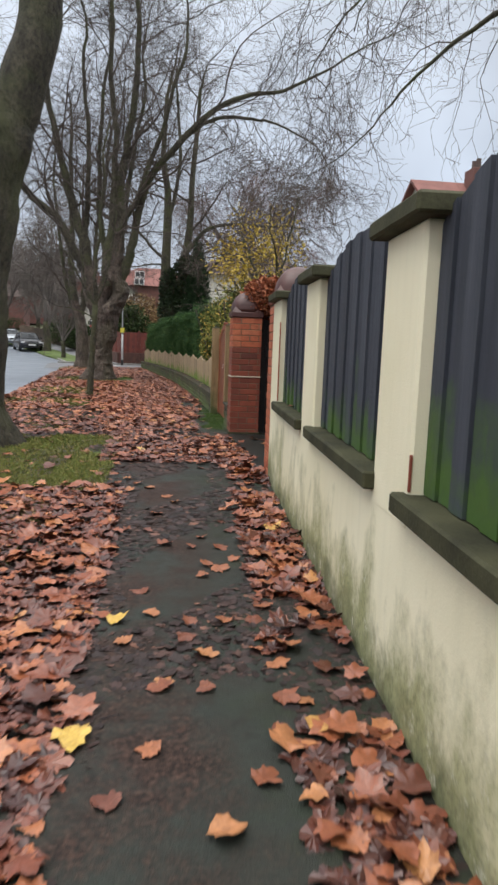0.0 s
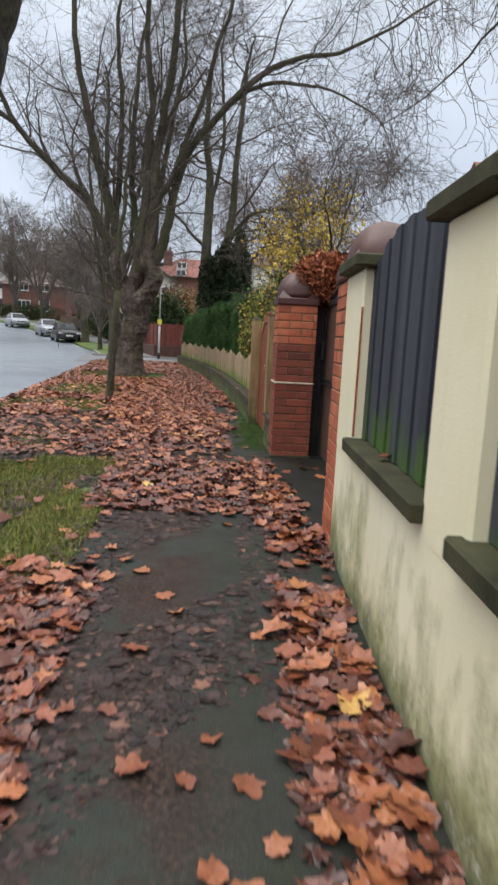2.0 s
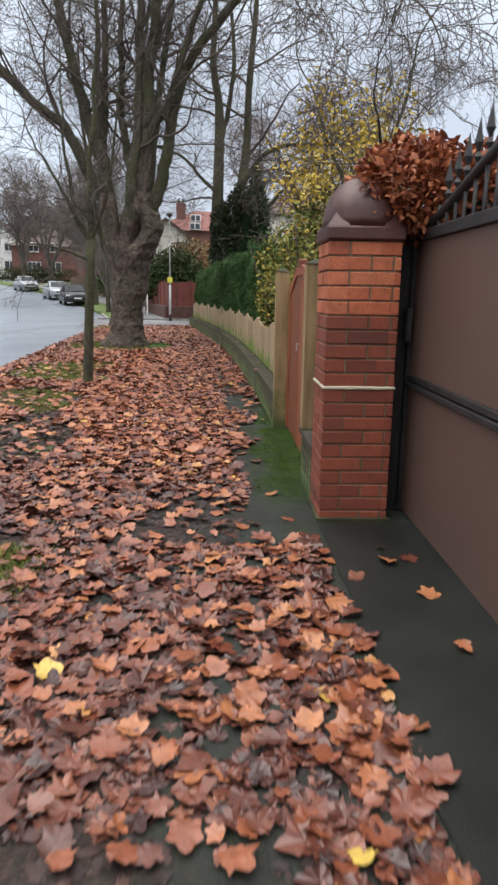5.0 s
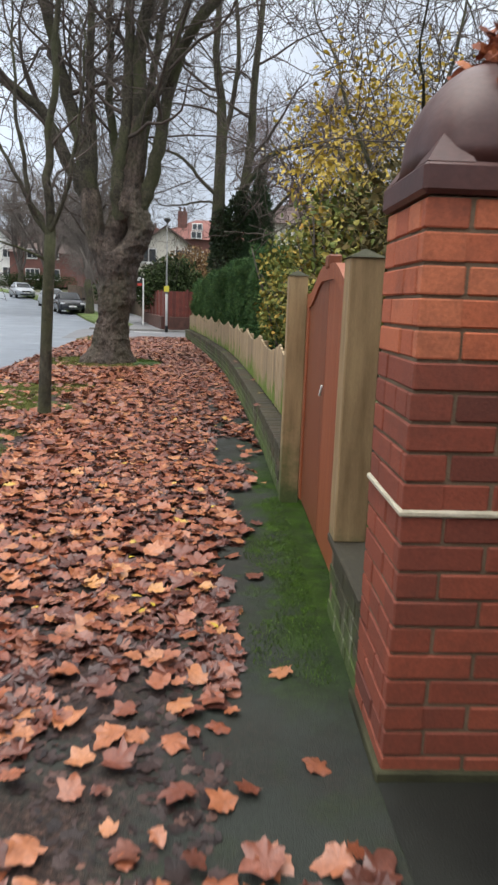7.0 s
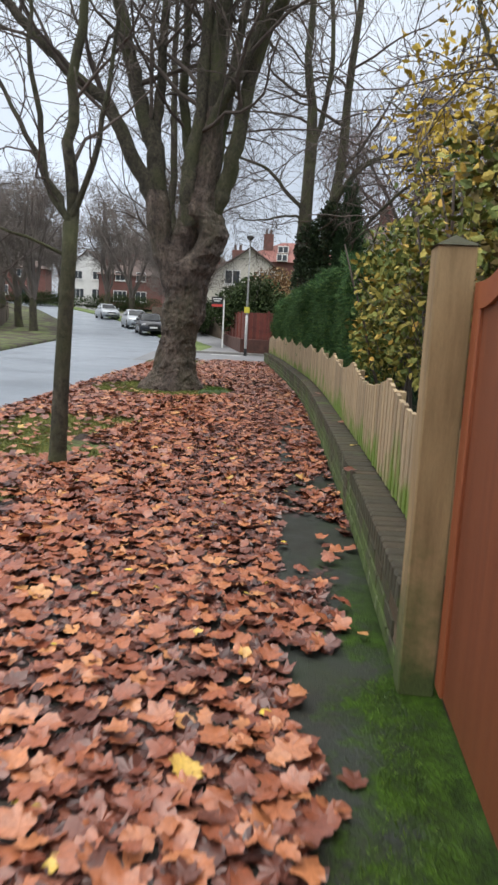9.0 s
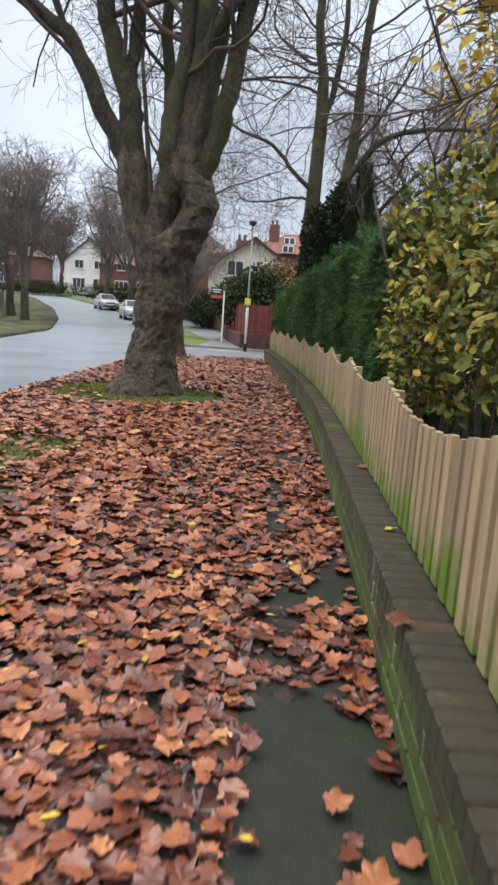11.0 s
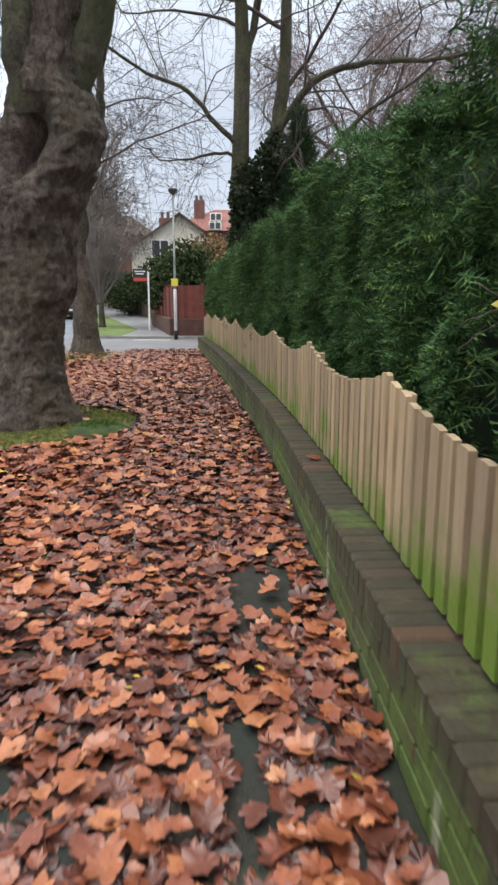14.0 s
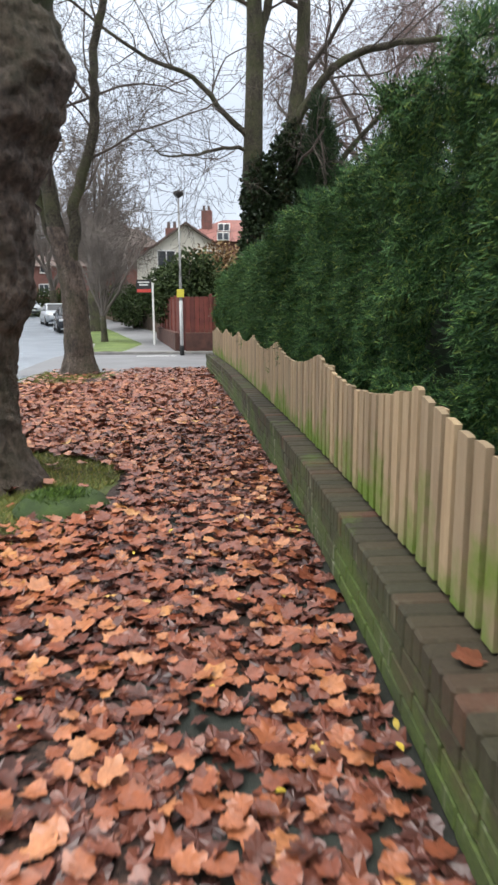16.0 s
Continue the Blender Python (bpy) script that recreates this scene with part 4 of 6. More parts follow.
# ---- trees ----
def grow(soup, rng, p, d, length, r0, level, top, cfg, r_end=0.35):
    """One branch as a tapered tube, and its side branches down to the twigs."""
    n = cfg["steps"][level]
    pts, rad = [p.copy()], [r0]
    d = d.normalized()
    for i in range(n):
        k = (i + 1) / n
        d = d + Vector((rng.gauss(0, 1), rng.gauss(0, 1), rng.gauss(0, 1))) * cfg["wiggle"][level] + Vector((0, 0, cfg["up"][level]))
        d.normalize()
        pts.append(pts[-1] + d * (length / n))
        rad.append(max(cfg["thin"], r0 * (1 - (1 - r_end) * k)))
    soup[min(level, len(soup) - 1)].tube(pts, rad, cfg["sides"][level])
    if level >= top:
        return
    kids = cfg["kids"][level]
    for j in range(kids):
        k = cfg["bare"][level] + (1 - cfg["bare"][level]) * (j + rng.random()) / kids
        f = k * n
        i = min(int(f), n - 1)
        q = pts[i].lerp(pts[i + 1], f - i)
        t = (pts[i + 1] - pts[i]).normalized()
        side = t.cross(Vector((rng.gauss(0, 1), rng.gauss(0, 1), rng.gauss(0, 1)))).normalized()
        ang = radians(rng.uniform(*cfg["angle"]))
        nd = t * math.cos(ang) + side * math.sin(ang)
        ln = cfg["len"][level + 1] * rng.uniform(0.6, 1.25) * (1 - 0.45 * k)
        grow(soup, rng, q, nd, ln, max(cfg["thin"] * 1.2, rad[i] * rng.uniform(0.28, 0.48)), level + 1, top, cfg)


def spread(**kw):
    cfg = dict(steps=(9, 7, 5, 3), wiggle=(0.14, 0.20, 0.23, 0.22), up=(0.01, 0.01, -0.01, -0.03), sides=(9, 6, 4, 3), kids=(9, 8, 7), bare=(0.25, 0.15, 0.1),
               len=(7.0, 3.4, 1.6, 0.75), angle=(32, 72), thin=0.0035)
    cfg.update(kw)
    return cfg


def knobbly_trunk(rows, seed, lump=0.16, sides=84, rough=0.05, gnarl=0.02, hollow=None):
    """A trunk lofted through (z, x, y, rx, ry) rows with burrs and folds."""
    soup = Soup()
    steps = 20
    fine = []
    for (z0, *a), (z1, *b) in zip(rows, rows[1:]):
        for s in range(steps):
            k = s / steps
            e = k * k * (3 - 2 * k)
            fine.append((z0 + (z1 - z0) * k, *(p + (q - p) * e for p, q in zip(a, b))))
    fine.append(rows[-1])
    for z, x, y, rx, ry in fine:
        for i in range(sides):
            a = 2 * math.pi * i / sides
            c, s = math.cos(a), math.sin(a)
            big = noise.noise(Vector((c * 1.3 + seed, s * 1.3, z * 1.1)))
            small = noise.noise(Vector((c * 3.5 + seed, s * 3.5, z * 4.2)))
            fold = abs(noise.noise(Vector((c * 1.1 - seed, s * 1.1, z * 2.6))))
            tiny = noise.noise(Vector((c * 7 + seed, s * 7, z * 9.0)))
            k = 1 + lump * big + rough * small + rough * 0.5 * tiny - lump * 2.2 * max(0, 0.11 - fold) + gnarl * (noise.noise(Vector((c * 4.5 + seed, s * 4.5, z * 9.0))) + 0.8 * noise.noise(Vector((c * 8.5 - seed, s * 8.5, z * 19.0))) - 0.8 * max(0, 0.14 - abs(noise.noise(Vector((c * 0.8, s * 0.8 + seed, z * 4.4))))))
            if hollow:
                turn = (a - hollow[1] + math.pi) % (2 * math.pi) - math.pi
                k -= hollow[2] * math.exp(-(turn / 0.5) ** 2 - ((z - hollow[0]) / 0.30) ** 2)
            flare = 1 + 0.35 * max(0, 0.35 - z) * (1 + 0.7 * math.sin(a * 5 + seed))
            soup.v.append((x + rx * k * flare * c, y + ry * k * flare * s, z))
    for j in range(len(fine) - 1):
        for i in range(sides):
            soup.f.append((j * sides + i, j * sides + (i + 1) % sides, (j + 1) * sides + (i + 1) % sides, (j + 1) * sides + i))
    soup.f.append(tuple((len(fine) - 1) * sides + i for i in range(sides)))
    return soup


def limb(soup, rng, pts, r0, r1, cfg, top=3):
    """A main limb laid through given points, with grown side branches; ends in free growth."""
    path = [Vector(p) for p in pts]
    fine, rad = [], []
    m = len(path)
    for i in range(m - 1):
        a, b = path[max(i - 1, 0)], path[i]
        c, d = path[i + 1], path[min(i + 2, m - 1)]
        for s in range(4):
            t = s / 4
            fine.append(0.5 * ((2 * b) + (c - a) * t + (2 * a - 5 * b + 4 * c - d) * t * t + (3 * b - a - 3 * c + d) * t ** 3))
    fine.append(path[-1])
    n = len(fine)
    for i in range(n):
        rad.append((r0 + (r1 - r0) * i / (n - 1)) * (1 + 0.025 * math.sin(i * 2.1 + r0 * 40)))
        if 0 < i < n - 1:
            fine[i] = fine[i] + Vector((rng.gauss(0, 0.016), rng.gauss(0, 0.016), rng.gauss(0, 0.01)))
    soup[0].tube(fine, rad, 10)
    for j in range(cfg["kids"][0]):
        k = cfg["bare"][0] + (1 - cfg["bare"][0]) * (j + rng.random()) / cfg["kids"][0]
        i = min(int(k * (n - 1)), n - 2)
        t = (fine[i + 1] - fine[i]).normalized()
        side = t.cross(Vector((rng.gauss(0, 1), rng.gauss(0, 1), rng.gauss(0, 1)))).normalized()
        ang = radians(rng.uniform(*cfg["angle"]))
        grow(soup, rng, fine[i], t * math.cos(ang) + side * math.sin(ang), cfg["len"][1] * rng.uniform(0.6, 1.3), rad[i] * rng.uniform(0.20, 0.40), 1, top, cfg)
    grow(soup, rng, fine[-1], fine[-1] - fine[-2], cfg["len"][0] * 0.5, r1, 0, top, cfg)


def tree(label, trunk, soups, trunk_mat, group=""):
    ob = thing("tree", label, "tree", None, group)
    trunk.object("trunk", M[trunk_mat], ob)
    soups[0].object("branchwork", M["branch"], ob)
    if len(soups) > 1 and soups[1].v:
        soups[1].object("crown", M["twig"], ob, True, "bare brown twigs")
    return ob


# the great knobbly plane tree
rng = random.Random(11)
cy = 20.95
trunk = knobbly_trunk([(-0.08, -1.68, cy, 0.50, 0.48), (0.35, -1.61, cy, 0.38, 0.40), (0.66, -1.58, cy, 0.325, 0.35), (0.95, -1.53, cy, 0.305, 0.34), (1.3, -1.46, cy, 0.36, 0.37), (1.6, -1.43, cy, 0.34, 0.36), (1.85, -1.43, cy, 0.37, 0.40),
                       (2.1, -1.41, cy, 0.43, 0.44), (2.35, -1.33, cy, 0.46, 0.46), (2.6, -1.22, cy, 0.45, 0.44), (2.85, -1.20, cy, 0.39, 0.40), (3.1, -1.22, cy, 0.33, 0.35), (3.5, -1.17, cy, 0.24, 0.25), (4.0, -1.12, cy, 0.20, 0.20), (4.6, -1.06, cy, 0.17, 0.17)], 2.0, 0.13, rough=0.07, gnarl=0.07, hollow=(2.48, -1.78, 0.85))
trunk.add(knobbly_trunk([(1.55, -1.50, cy, 0.26, 0.30), (1.95, -1.62, cy, 0.27, 0.30), (2.3, -1.80, cy, 0.23, 0.26), (2.55, -1.88, cy, 0.20, 0.24), (2.8, -1.92, cy - 0.05, 0.205, 0.22), (3.1, -1.95, cy - 0.03, 0.20, 0.20), (3.3, -1.97, cy, 0.17, 0.17)], 5.0, 0.10, sides=48, rough=0.06, gnarl=0.04))
soups = [Soup(), Soup()]
cfg = spread(bare=(0.36, 0.15, 0.1), kids=(11, 8, 7), len=(6.0, 2.9, 1.5, 0.75), steps=(10, 8, 6, 4), thin=0.0032)
droop = spread(bare=(0.2, 0.15, 0.1), kids=(12, 8, 6), len=(3.0, 2.0, 1.2, 0.6), steps=(10, 8, 6, 4), thin=0.0032, up=(-0.02, -0.04, -0.05, -0.05))
limb(soups, rng, [(-1.93, 20.95, 2.95), (-2.12, 20.93, 3.34), (-2.45, 20.9, 3.92), (-2.76, 20.85, 4.55), (-3.45, 20.8, 5.11), (-4.23, 20.7, 5.84), (-4.65, 20.6, 6.4), (-5.2, 20.5, 7.5)], 0.15, 0.05, cfg)
limb(soups, rng, [(-4.5, 20.65, 6.2), (-5.1, 20.5, 6.45), (-5.9, 20.4, 6.6), (-6.8, 20.2, 7.2)], 0.06, 0.03, cfg)
limb(soups, rng, [(-1.95, 20.98, 3.0), (-1.99, 21.0, 3.5), (-2.06, 21.0, 3.97), (-2.28, 21.05, 4.6), (-2.52, 21.1, 5.4), (-2.80, 21.2, 6.6), (-3.15, 21.3, 8.2), (-3.3, 21.4, 10.0)], 0.185, 0.06, cfg)
limb(soups, rng, [(-2.06, 21.0, 3.9), (-2.02, 21.1, 4.6), (-1.98, 21.2, 5.6), (-1.98, 21.35, 7.0), (-2.15, 21.5, 9.0)], 0.10, 0.05, cfg)
limb(soups, rng, [(-1.37, 20.80, 2.75), (-1.40, 20.76, 3.2), (-1.40, 20.75, 3.65), (-1.33, 20.8, 4.1), (-1.25, 20.85, 4.6), (-1.2, 20.9, 5.8), (-1.17, 20.9, 7.0), (-1.32, 20.9, 8.5), (-1.3, 20.8, 10.2)], 0.15, 0.06, cfg)
limb(soups, rng, [(-1.08, 20.95, 4.2), (-1.05, 20.95, 4.8), (-1.02, 20.9, 5.8), (-0.86, 20.85, 6.6), (-0.6, 20.8, 8.3), (-0.55, 20.7, 10.2)], 0.17, 0.07, cfg)
limb(soups, rng, [(-1.06, 20.92, 2.75), (-0.95, 20.92, 3.08), (-0.81, 20.9, 3.4), (-0.66, 20.85, 4.0), (-0.54, 20.8, 4.7), (-0.20, 20.7, 5.8), (0.55, 20.4, 6.7), (1.6, 20.3, 7.72), (2.62, 20.3, 8.19), (3.5, 20.3, 8.36), (4.6, 20.2, 8.9)], 0.17, 0.035, cfg)
limb(soups, rng, [(0.5, 20.42, 6.65), (1.1, 20.35, 7.2), (1.9, 20.3, 7.56), (2.7, 20.3, 7.53), (3.4, 20.3, 7.45), (4.5, 20.3, 6.98)], 0.07, 0.02, droop)
limb(soups, rng, [(-1.08, 20.85, 4.3), (-0.85, 20.75, 4.75), (-0.57, 20.6, 5.15), (-0.36, 20.5, 5.75), (0.1, 20.3, 6.9), (0.55, 20.1, 8.5)], 0.105, 0.05, cfg)
limb(soups, rng, [(-1.38, 21.2, 2.9), (-1.52, 21.4, 3.9), (-1.66, 21.6, 5.0), (-1.72, 21.9, 6.6), (-1.6, 22.2, 8.9)], 0.11, 0.05, cfg)
limb(soups, rng, [(-1.15, 21.2, 3.0), (-1.0, 21.6, 4.4), (-0.8, 22.2, 6.4), (-0.4, 22.8, 8.8)], 0.11, 0.05, cfg)
big_tree = tree("massive burred plane tree with many bare limbs", trunk, soups, "bark")

# the plane tree beside the start of the path
rng = random.Random(5)
trunk = knobbly_trunk([(-0.08, -1.80, 7.6, 0.50, 0.50), (0.5, -1.80, 7.6, 0.37, 0.37), (1.6, -1.74, 7.6, 0.34, 0.34), (2.5, -1.62, 7.6, 0.35, 0.35), (3.1, -1.45, 7.6, 0.33, 0.33), (3.5, -1.36, 7.6, 0.25, 0.25)], 7.0, 0.08)
soups = [Soup(), Soup()]
limb(soups, rng, [(-1.48, 7.6, 2.9), (-1.22, 7.6, 3.6), (-1.02, 7.65, 4.6), (-1.3, 7.9, 6.5), (-2.2, 8.2, 9.0)], 0.27, 0.14, spread(kids=(3, 4, 4), bare=(0.7, 0.3, 0.1)))
limb(soups, rng, [(-1.75, 7.6, 2.7), (-2.3, 7.4, 4.0), (-3.2, 7.0, 6.0), (-4.2, 6.5, 8.5)], 0.22, 0.10, spread(kids=(4, 4, 4), bare=(0.6, 0.2, 0.1)))
tree("smooth-barked plane tree standing on the grass verge", trunk, soups, "branch")

# sapling
rng = random.Random(8)
soups = [Soup(), Soup()]
trunk = Soup()
trunk.tube([Vector(p) for p in ((-1.23, 14.36, -0.05), (-1.22, 14.36, 0.1), (-1.19, 14.36, 0.7), (-1.14, 14.36, 1.5), (-1.12, 14.36, 1.85))], [0.085, 0.068, 0.060, 0.056, 0.058], 12)
scfg = spread(kids=(5, 4, 3), len=(1.6, 1.0, 0.5, 0.3), thin=0.003, bare=(0.2, 0.15, 0.1), up=(0.05, 0.05, 0.02, 0.0))
limb(soups, rng, [(-1.12, 14.36, 1.8), (-1.13, 14.36, 2.4), (-1.08, 14.36, 3.0), (-1.0, 14.36, 3.8), (-0.98, 14.3, 4.8)], 0.05, 0.02, scfg)
limb(soups, rng, [(-1.13, 14.36, 1.85), (-1.32, 14.36, 2.3), (-1.42, 14.36, 2.9), (-1.44, 14.36, 3.6)], 0.03, 0.012, scfg)
limb(soups, rng, [(-1.14, 14.36, 1.75), (-1.4, 14.4, 2.35), (-1.65, 14.4, 2.75), (-1.85, 14.5, 3.1)], 0.026, 0.01, scfg)
limb(soups, rng, [(-1.12, 14.36, 1.9), (-0.9, 14.3, 2.4), (-0.78, 14.3, 3.0), (-0.7, 14.2, 3.6)], 0.026, 0.01, scfg)
limb(soups, rng, [(-1.14, 14.36, 1.6), (-1.5, 14.2, 1.75), (-1.85, 14.1, 1.8)], 0.014, 0.006, scfg)
tree("slim young street tree with a forked bare crown", trunk, soups, "branch")

# second plane tree, before the side road
rng = random.Random(21)
trunk = knobbly_trunk([(-0.08, -3.10, 29.9, 0.36, 0.36), (0.4, -3.10, 29.9, 0.285, 0.29), (1.0, -3.12, 29.9, 0.25, 0.25), (1.5, -3.13, 29.9, 0.245, 0.25), (2.0, -3.20, 29.9, 0.235, 0.23), (2.4, -3.32, 29.9, 0.20, 0.20), (2.8, -3.42, 29.9, 0.17, 0.17)], 4.0, 0.07, gnarl=0.025)
soups = [Soup(), Soup()]
cfg2 = spread(kids=(8, 7, 5), len=(5.0, 3.0, 1.5, 0.8))
limb(soups, rng, [(-3.40, 29.9, 2.6), (-3.50, 29.9, 3.5), (-3.57, 29.9, 4.4), (-3.53, 29.9, 5.8), (-3.6, 29.9, 8.6)], 0.17, 0.08, cfg2)
limb(soups, rng, [(-3.15, 29.9, 2.0), (-3.08, 29.9, 2.6), (-3.02, 29.9, 3.3), (-2.66, 29.88, 4.25), (-2.54, 29.85, 5.2), (-2.52, 29.8, 5.9), (-2.24, 29.7, 6.8), (-2.0, 29.5, 9.2)], 0.125, 0.06, cfg2)
limb(soups, rng, [(-3.40, 29.95, 2.3), (-3.75, 30.0, 3.4), (-4.0, 30.0, 5.0), (-4.3, 30.1, 7.6)], 0.10, 0.05, cfg2)
tree("tall plane tree beside the mouth of the side road", trunk, soups, "bark")

# ivy-clad twin-stemmed tree behind the hedge
rng = random.Random(33)
trunk = Soup()
trunk.tube([Vector(p) for p in ((0.75, 32.4, -0.1), (0.66, 32.4, 2.0), (0.52, 32.4, 3.2), (0.36, 32.4, 4.2), (0.40, 32.4, 5.6), (0.44, 32.4, 7.2))], [0.36, 0.31, 0.27, 0.23, 0.20, 0.19], 12)
soups = [Soup(), Soup()]
cfg3 = spread(kids=(9, 7, 6), len=(5.0, 3.0, 1.6, 0.8), up=(0.02, 0.02, -0.01, -0.03))
limb(soups, rng, [(0.85, 32.5, 2.2), (1.05, 32.5, 3.6), (1.22, 32.5, 5.0), (1.46, 32.5, 6.6), (1.5, 32.4, 8.6), (1.7, 32.3, 11)], 0.25, 0.10, cfg3)
limb(soups, rng, [(0.43, 32.4, 6.4), (0.40, 32.3, 8.0), (0.2, 32.2, 9.6), (0.3, 32.1, 12.0)], 0.20, 0.08, cfg3)
limb(soups, rng, [(0.45, 32.4, 6.8), (0.75, 32.4, 7.9), (0.95, 32.4, 9.6), (0.8, 32.4, 11.5)], 0.11, 0.06, cfg3)
limb(soups, rng, [(1.18, 32.5, 5.0), (1.6, 32.3, 5.7), (2.3, 32.0, 6.4), (3.4, 31.6, 6.6), (4.6, 31.2, 6.5)], 0.12, 0.05, cfg3)
limb(soups, rng, [(0.40, 32.4, 4.9), (-0.2, 32.2, 5.4), (-0.9, 32.0, 6.1), (-1.8, 31.8, 6.4), (-2.8, 31.5, 7.0)], 0.075, 0.03, cfg3)
limb(soups, rng, [(0.42, 32.4, 4.6), (-0.1, 32.2, 4.75), (-0.8, 32.1, 4.6), (-1.4, 31.9, 4.5)], 0.05, 0.02, cfg3)
limb(soups, rng, [(1.3, 32.5, 3.6), (2.2, 32.2, 4.3), (3.2, 31.8, 5.4), (4.2, 31.4, 6.0)], 0.08, 0.03, cfg3)
ivy_tree = tree("twin-stemmed bare tree with ivy up its trunk", trunk, soups, "branch")
nrng = np.random.default_rng(3)


def shell(count, centre, radii, rng, inner=0.75):
    d = rng.normal(0, 1, (count, 3))
    d /= np.linalg.norm(d, axis=1, keepdims=True)
    r = rng.uniform(inner, 1.05, (count, 1))
    return np.asarray(centre) + d * r * np.asarray(radii), d


def leaf_mass(name, blobs, template, size, material, rng, parent=None, spread_=0.6, droop=0.2, inner=0.75, label="", kind=""):
    """Leaves on the shells of several overlapping ellipsoids: blobs of (centre, radii, count)."""
    chunks = []
    for c, r, n in blobs:
        p, d = shell(n, c, r, rng, inner)
        chunks.append(scatter(template, p, facing(rng, d, spread_, droop), rng.uniform(0.65, 1.35, n) * size))
    return joined(name, chunks, material, parent, kind, label)


leaf_mass("ivy", [((0.62, 32.35, 2.6), (0.52, 0.5, 1.3), 2600), ((0.50, 32.35, 3.7), (0.36, 0.4, 0.9), 1600), ((1.05, 32.4, 3.7), (0.40, 0.42, 1.3), 2600), ((1.28, 32.45, 4.6), (0.28, 0.34, 0.8), 1000)],
          DIAMOND, 0.12, M["ivy"], nrng, ivy_tree, label="dark glossy ivy")
cypress = thing("cypress", "narrow dark conifer rising above the hedge", "tree")
so = Soup()
so.tube([Vector((1.85, 32.0, 0)), Vector((1.85, 32.0, 5.3))], [0.12, 0.02], 8)
so.object("trunk", M["branch"], cypress)
leaf_mass("crown", [((1.85, 32.0, 2.6), (0.60, 0.55, 1.7), 4000), ((1.85, 32.0, 3.9), (0.40, 0.4, 1.3), 2600), ((1.82, 32.0, 4.8), (0.20, 0.2, 0.95), 1300)], SPRAY, 0.22, M["cypress"], nrng, cypress, 0.5, -0.9, 0.55)

# weeping birch far behind the gardens, and the one over the wall
rng = random.Random(44)


def birch(x, y, h, seed, label, kids=(11, 9, 7), twig=1.0):
    rng = random.Random(seed)
    ob = thing("birch_tree", label, "tree")
    t = Soup()
    t.tube([Vector((x + 0.15 * math.sin(i), y, h * 0.6 * i / 6)) for i in range(7)], [0.26 * (1 - 0.11 * i) for i in range(7)], 9)
    t.object("trunk", M["branch"], ob)
    s = [Soup(), Soup()]
    cfg = spread(kids=kids, len=(h * 0.5, h * 0.26, h * 0.16 * twig, h * 0.12 * twig), up=(0.05, 0.02, -0.10, -0.24), angle=(25, 55), steps=(8, 7, 6, 6), thin=0.006)
    for i in range(6):
        a = i * 1.05 + rng.random()
        z = h * (0.22 + 0.06 * i)
        grow(s, rng, Vector((x, y, z)), Vector((math.cos(a), math.sin(a), 1.1)), h * 0.52, 0.10, 0, 3, cfg)
    grow(s, rng, Vector((x, y, h * 0.58)), Vector((0, 0, 1)), h * 0.4, 0.10, 0, 3, cfg)
    s[0].object("branchwork", M["far_twig"], ob)
    s[1].object("crown", M["birch_twig"], ob, True, "fine pinkish drooping twigs")


birch(5.0, 40.0, 11.0, 4, "tall weeping birch with a haze of pinkish twigs")

# hanging twigs of a birch that stands behind the wall
over = thing("birch_tree", "weeping birch behind the wall, its twigs hanging over", "tree")
so = Soup()
so.tube([Vector(p) for p in ((5.4, 7.4, -0.1), (5.3, 7.4, 2.0), (5.1, 7.4, 4.2), (4.9, 7.4, 6.0))], [0.20, 0.16, 0.13, 0.10], 9)
so.object("trunk", M["branch"], over)
s = [Soup(), Soup()]
rng = random.Random(9)
hang = spread(kids=(6, 5, 3), len=(3.0, 1.4, 1.1, 0.5), up=(-0.04, -0.10, -0.22, -0.12), wiggle=(0.14, 0.24, 0.34, 0.40), thin=0.0025, steps=(8, 6, 8, 5), bare=(0.3, 0.15, 0.1))
for q in ([(4.9, 7.4, 6.0), (4.0, 7.5, 6.3), (3.2, 7.7, 5.9), (2.5, 7.9, 5.2)], [(4.9, 7.4, 5.6), (4.2, 7.0, 5.5), (3.4, 6.7, 5.2), (2.9, 6.5, 4.8)], [(5.0, 7.4, 5.2), (4.4, 8.2, 5.3), (3.8, 8.9, 5.0), (3.2, 9.4, 4.4)]):
    limb(s, rng, q, 0.05, 0.014, hang)
s[0].object("branchwork", M["branch"], over)
s[1].object("crown", M["twig"], over, True, "thin hanging twigs")

# street trees up the road and across it
far_cfg = spread(up=(0.06, 0.05, 0.02, 0.0), kids=(8, 8, 7), len=(5.5, 3.2, 1.7, 0.9), thin=0.011, sides=(7, 5, 3, 3), steps=(7, 5, 4, 3))


def far_tree(seed, h):
    rng = random.Random(seed)
    t = Soup()
    t.tube([Vector((0.06 * math.sin(i + seed), 0, -0.2 + i * 0.5)) for i in range(6)], [0.38, 0.31, 0.28, 0.27, 0.26, 0.20], 10)
    ob = thing("street_tree", "bare street tree with a dense grey-brown crown", "tree", None, "bare trees along the street")
    t.object("trunk", M["branch"], ob)
    s = [Soup(), Soup()]
    for i in range(7):
        a = i * 0.9 + seed
        k = 0.16 + 0.30 * rng.random()
        grow(s, rng, Vector((0, 0, 1.7 + 0.1 * i)), Vector((math.cos(a) * k, math.sin(a) * k, 1.0)), h * rng.uniform(0.62, 0.82), 0.13, 0, 3, far_cfg)
    s[0].object("branchwork", M["far_twig"], ob)
    s[1].object("crown", M["far_twig"], ob)
    return ob


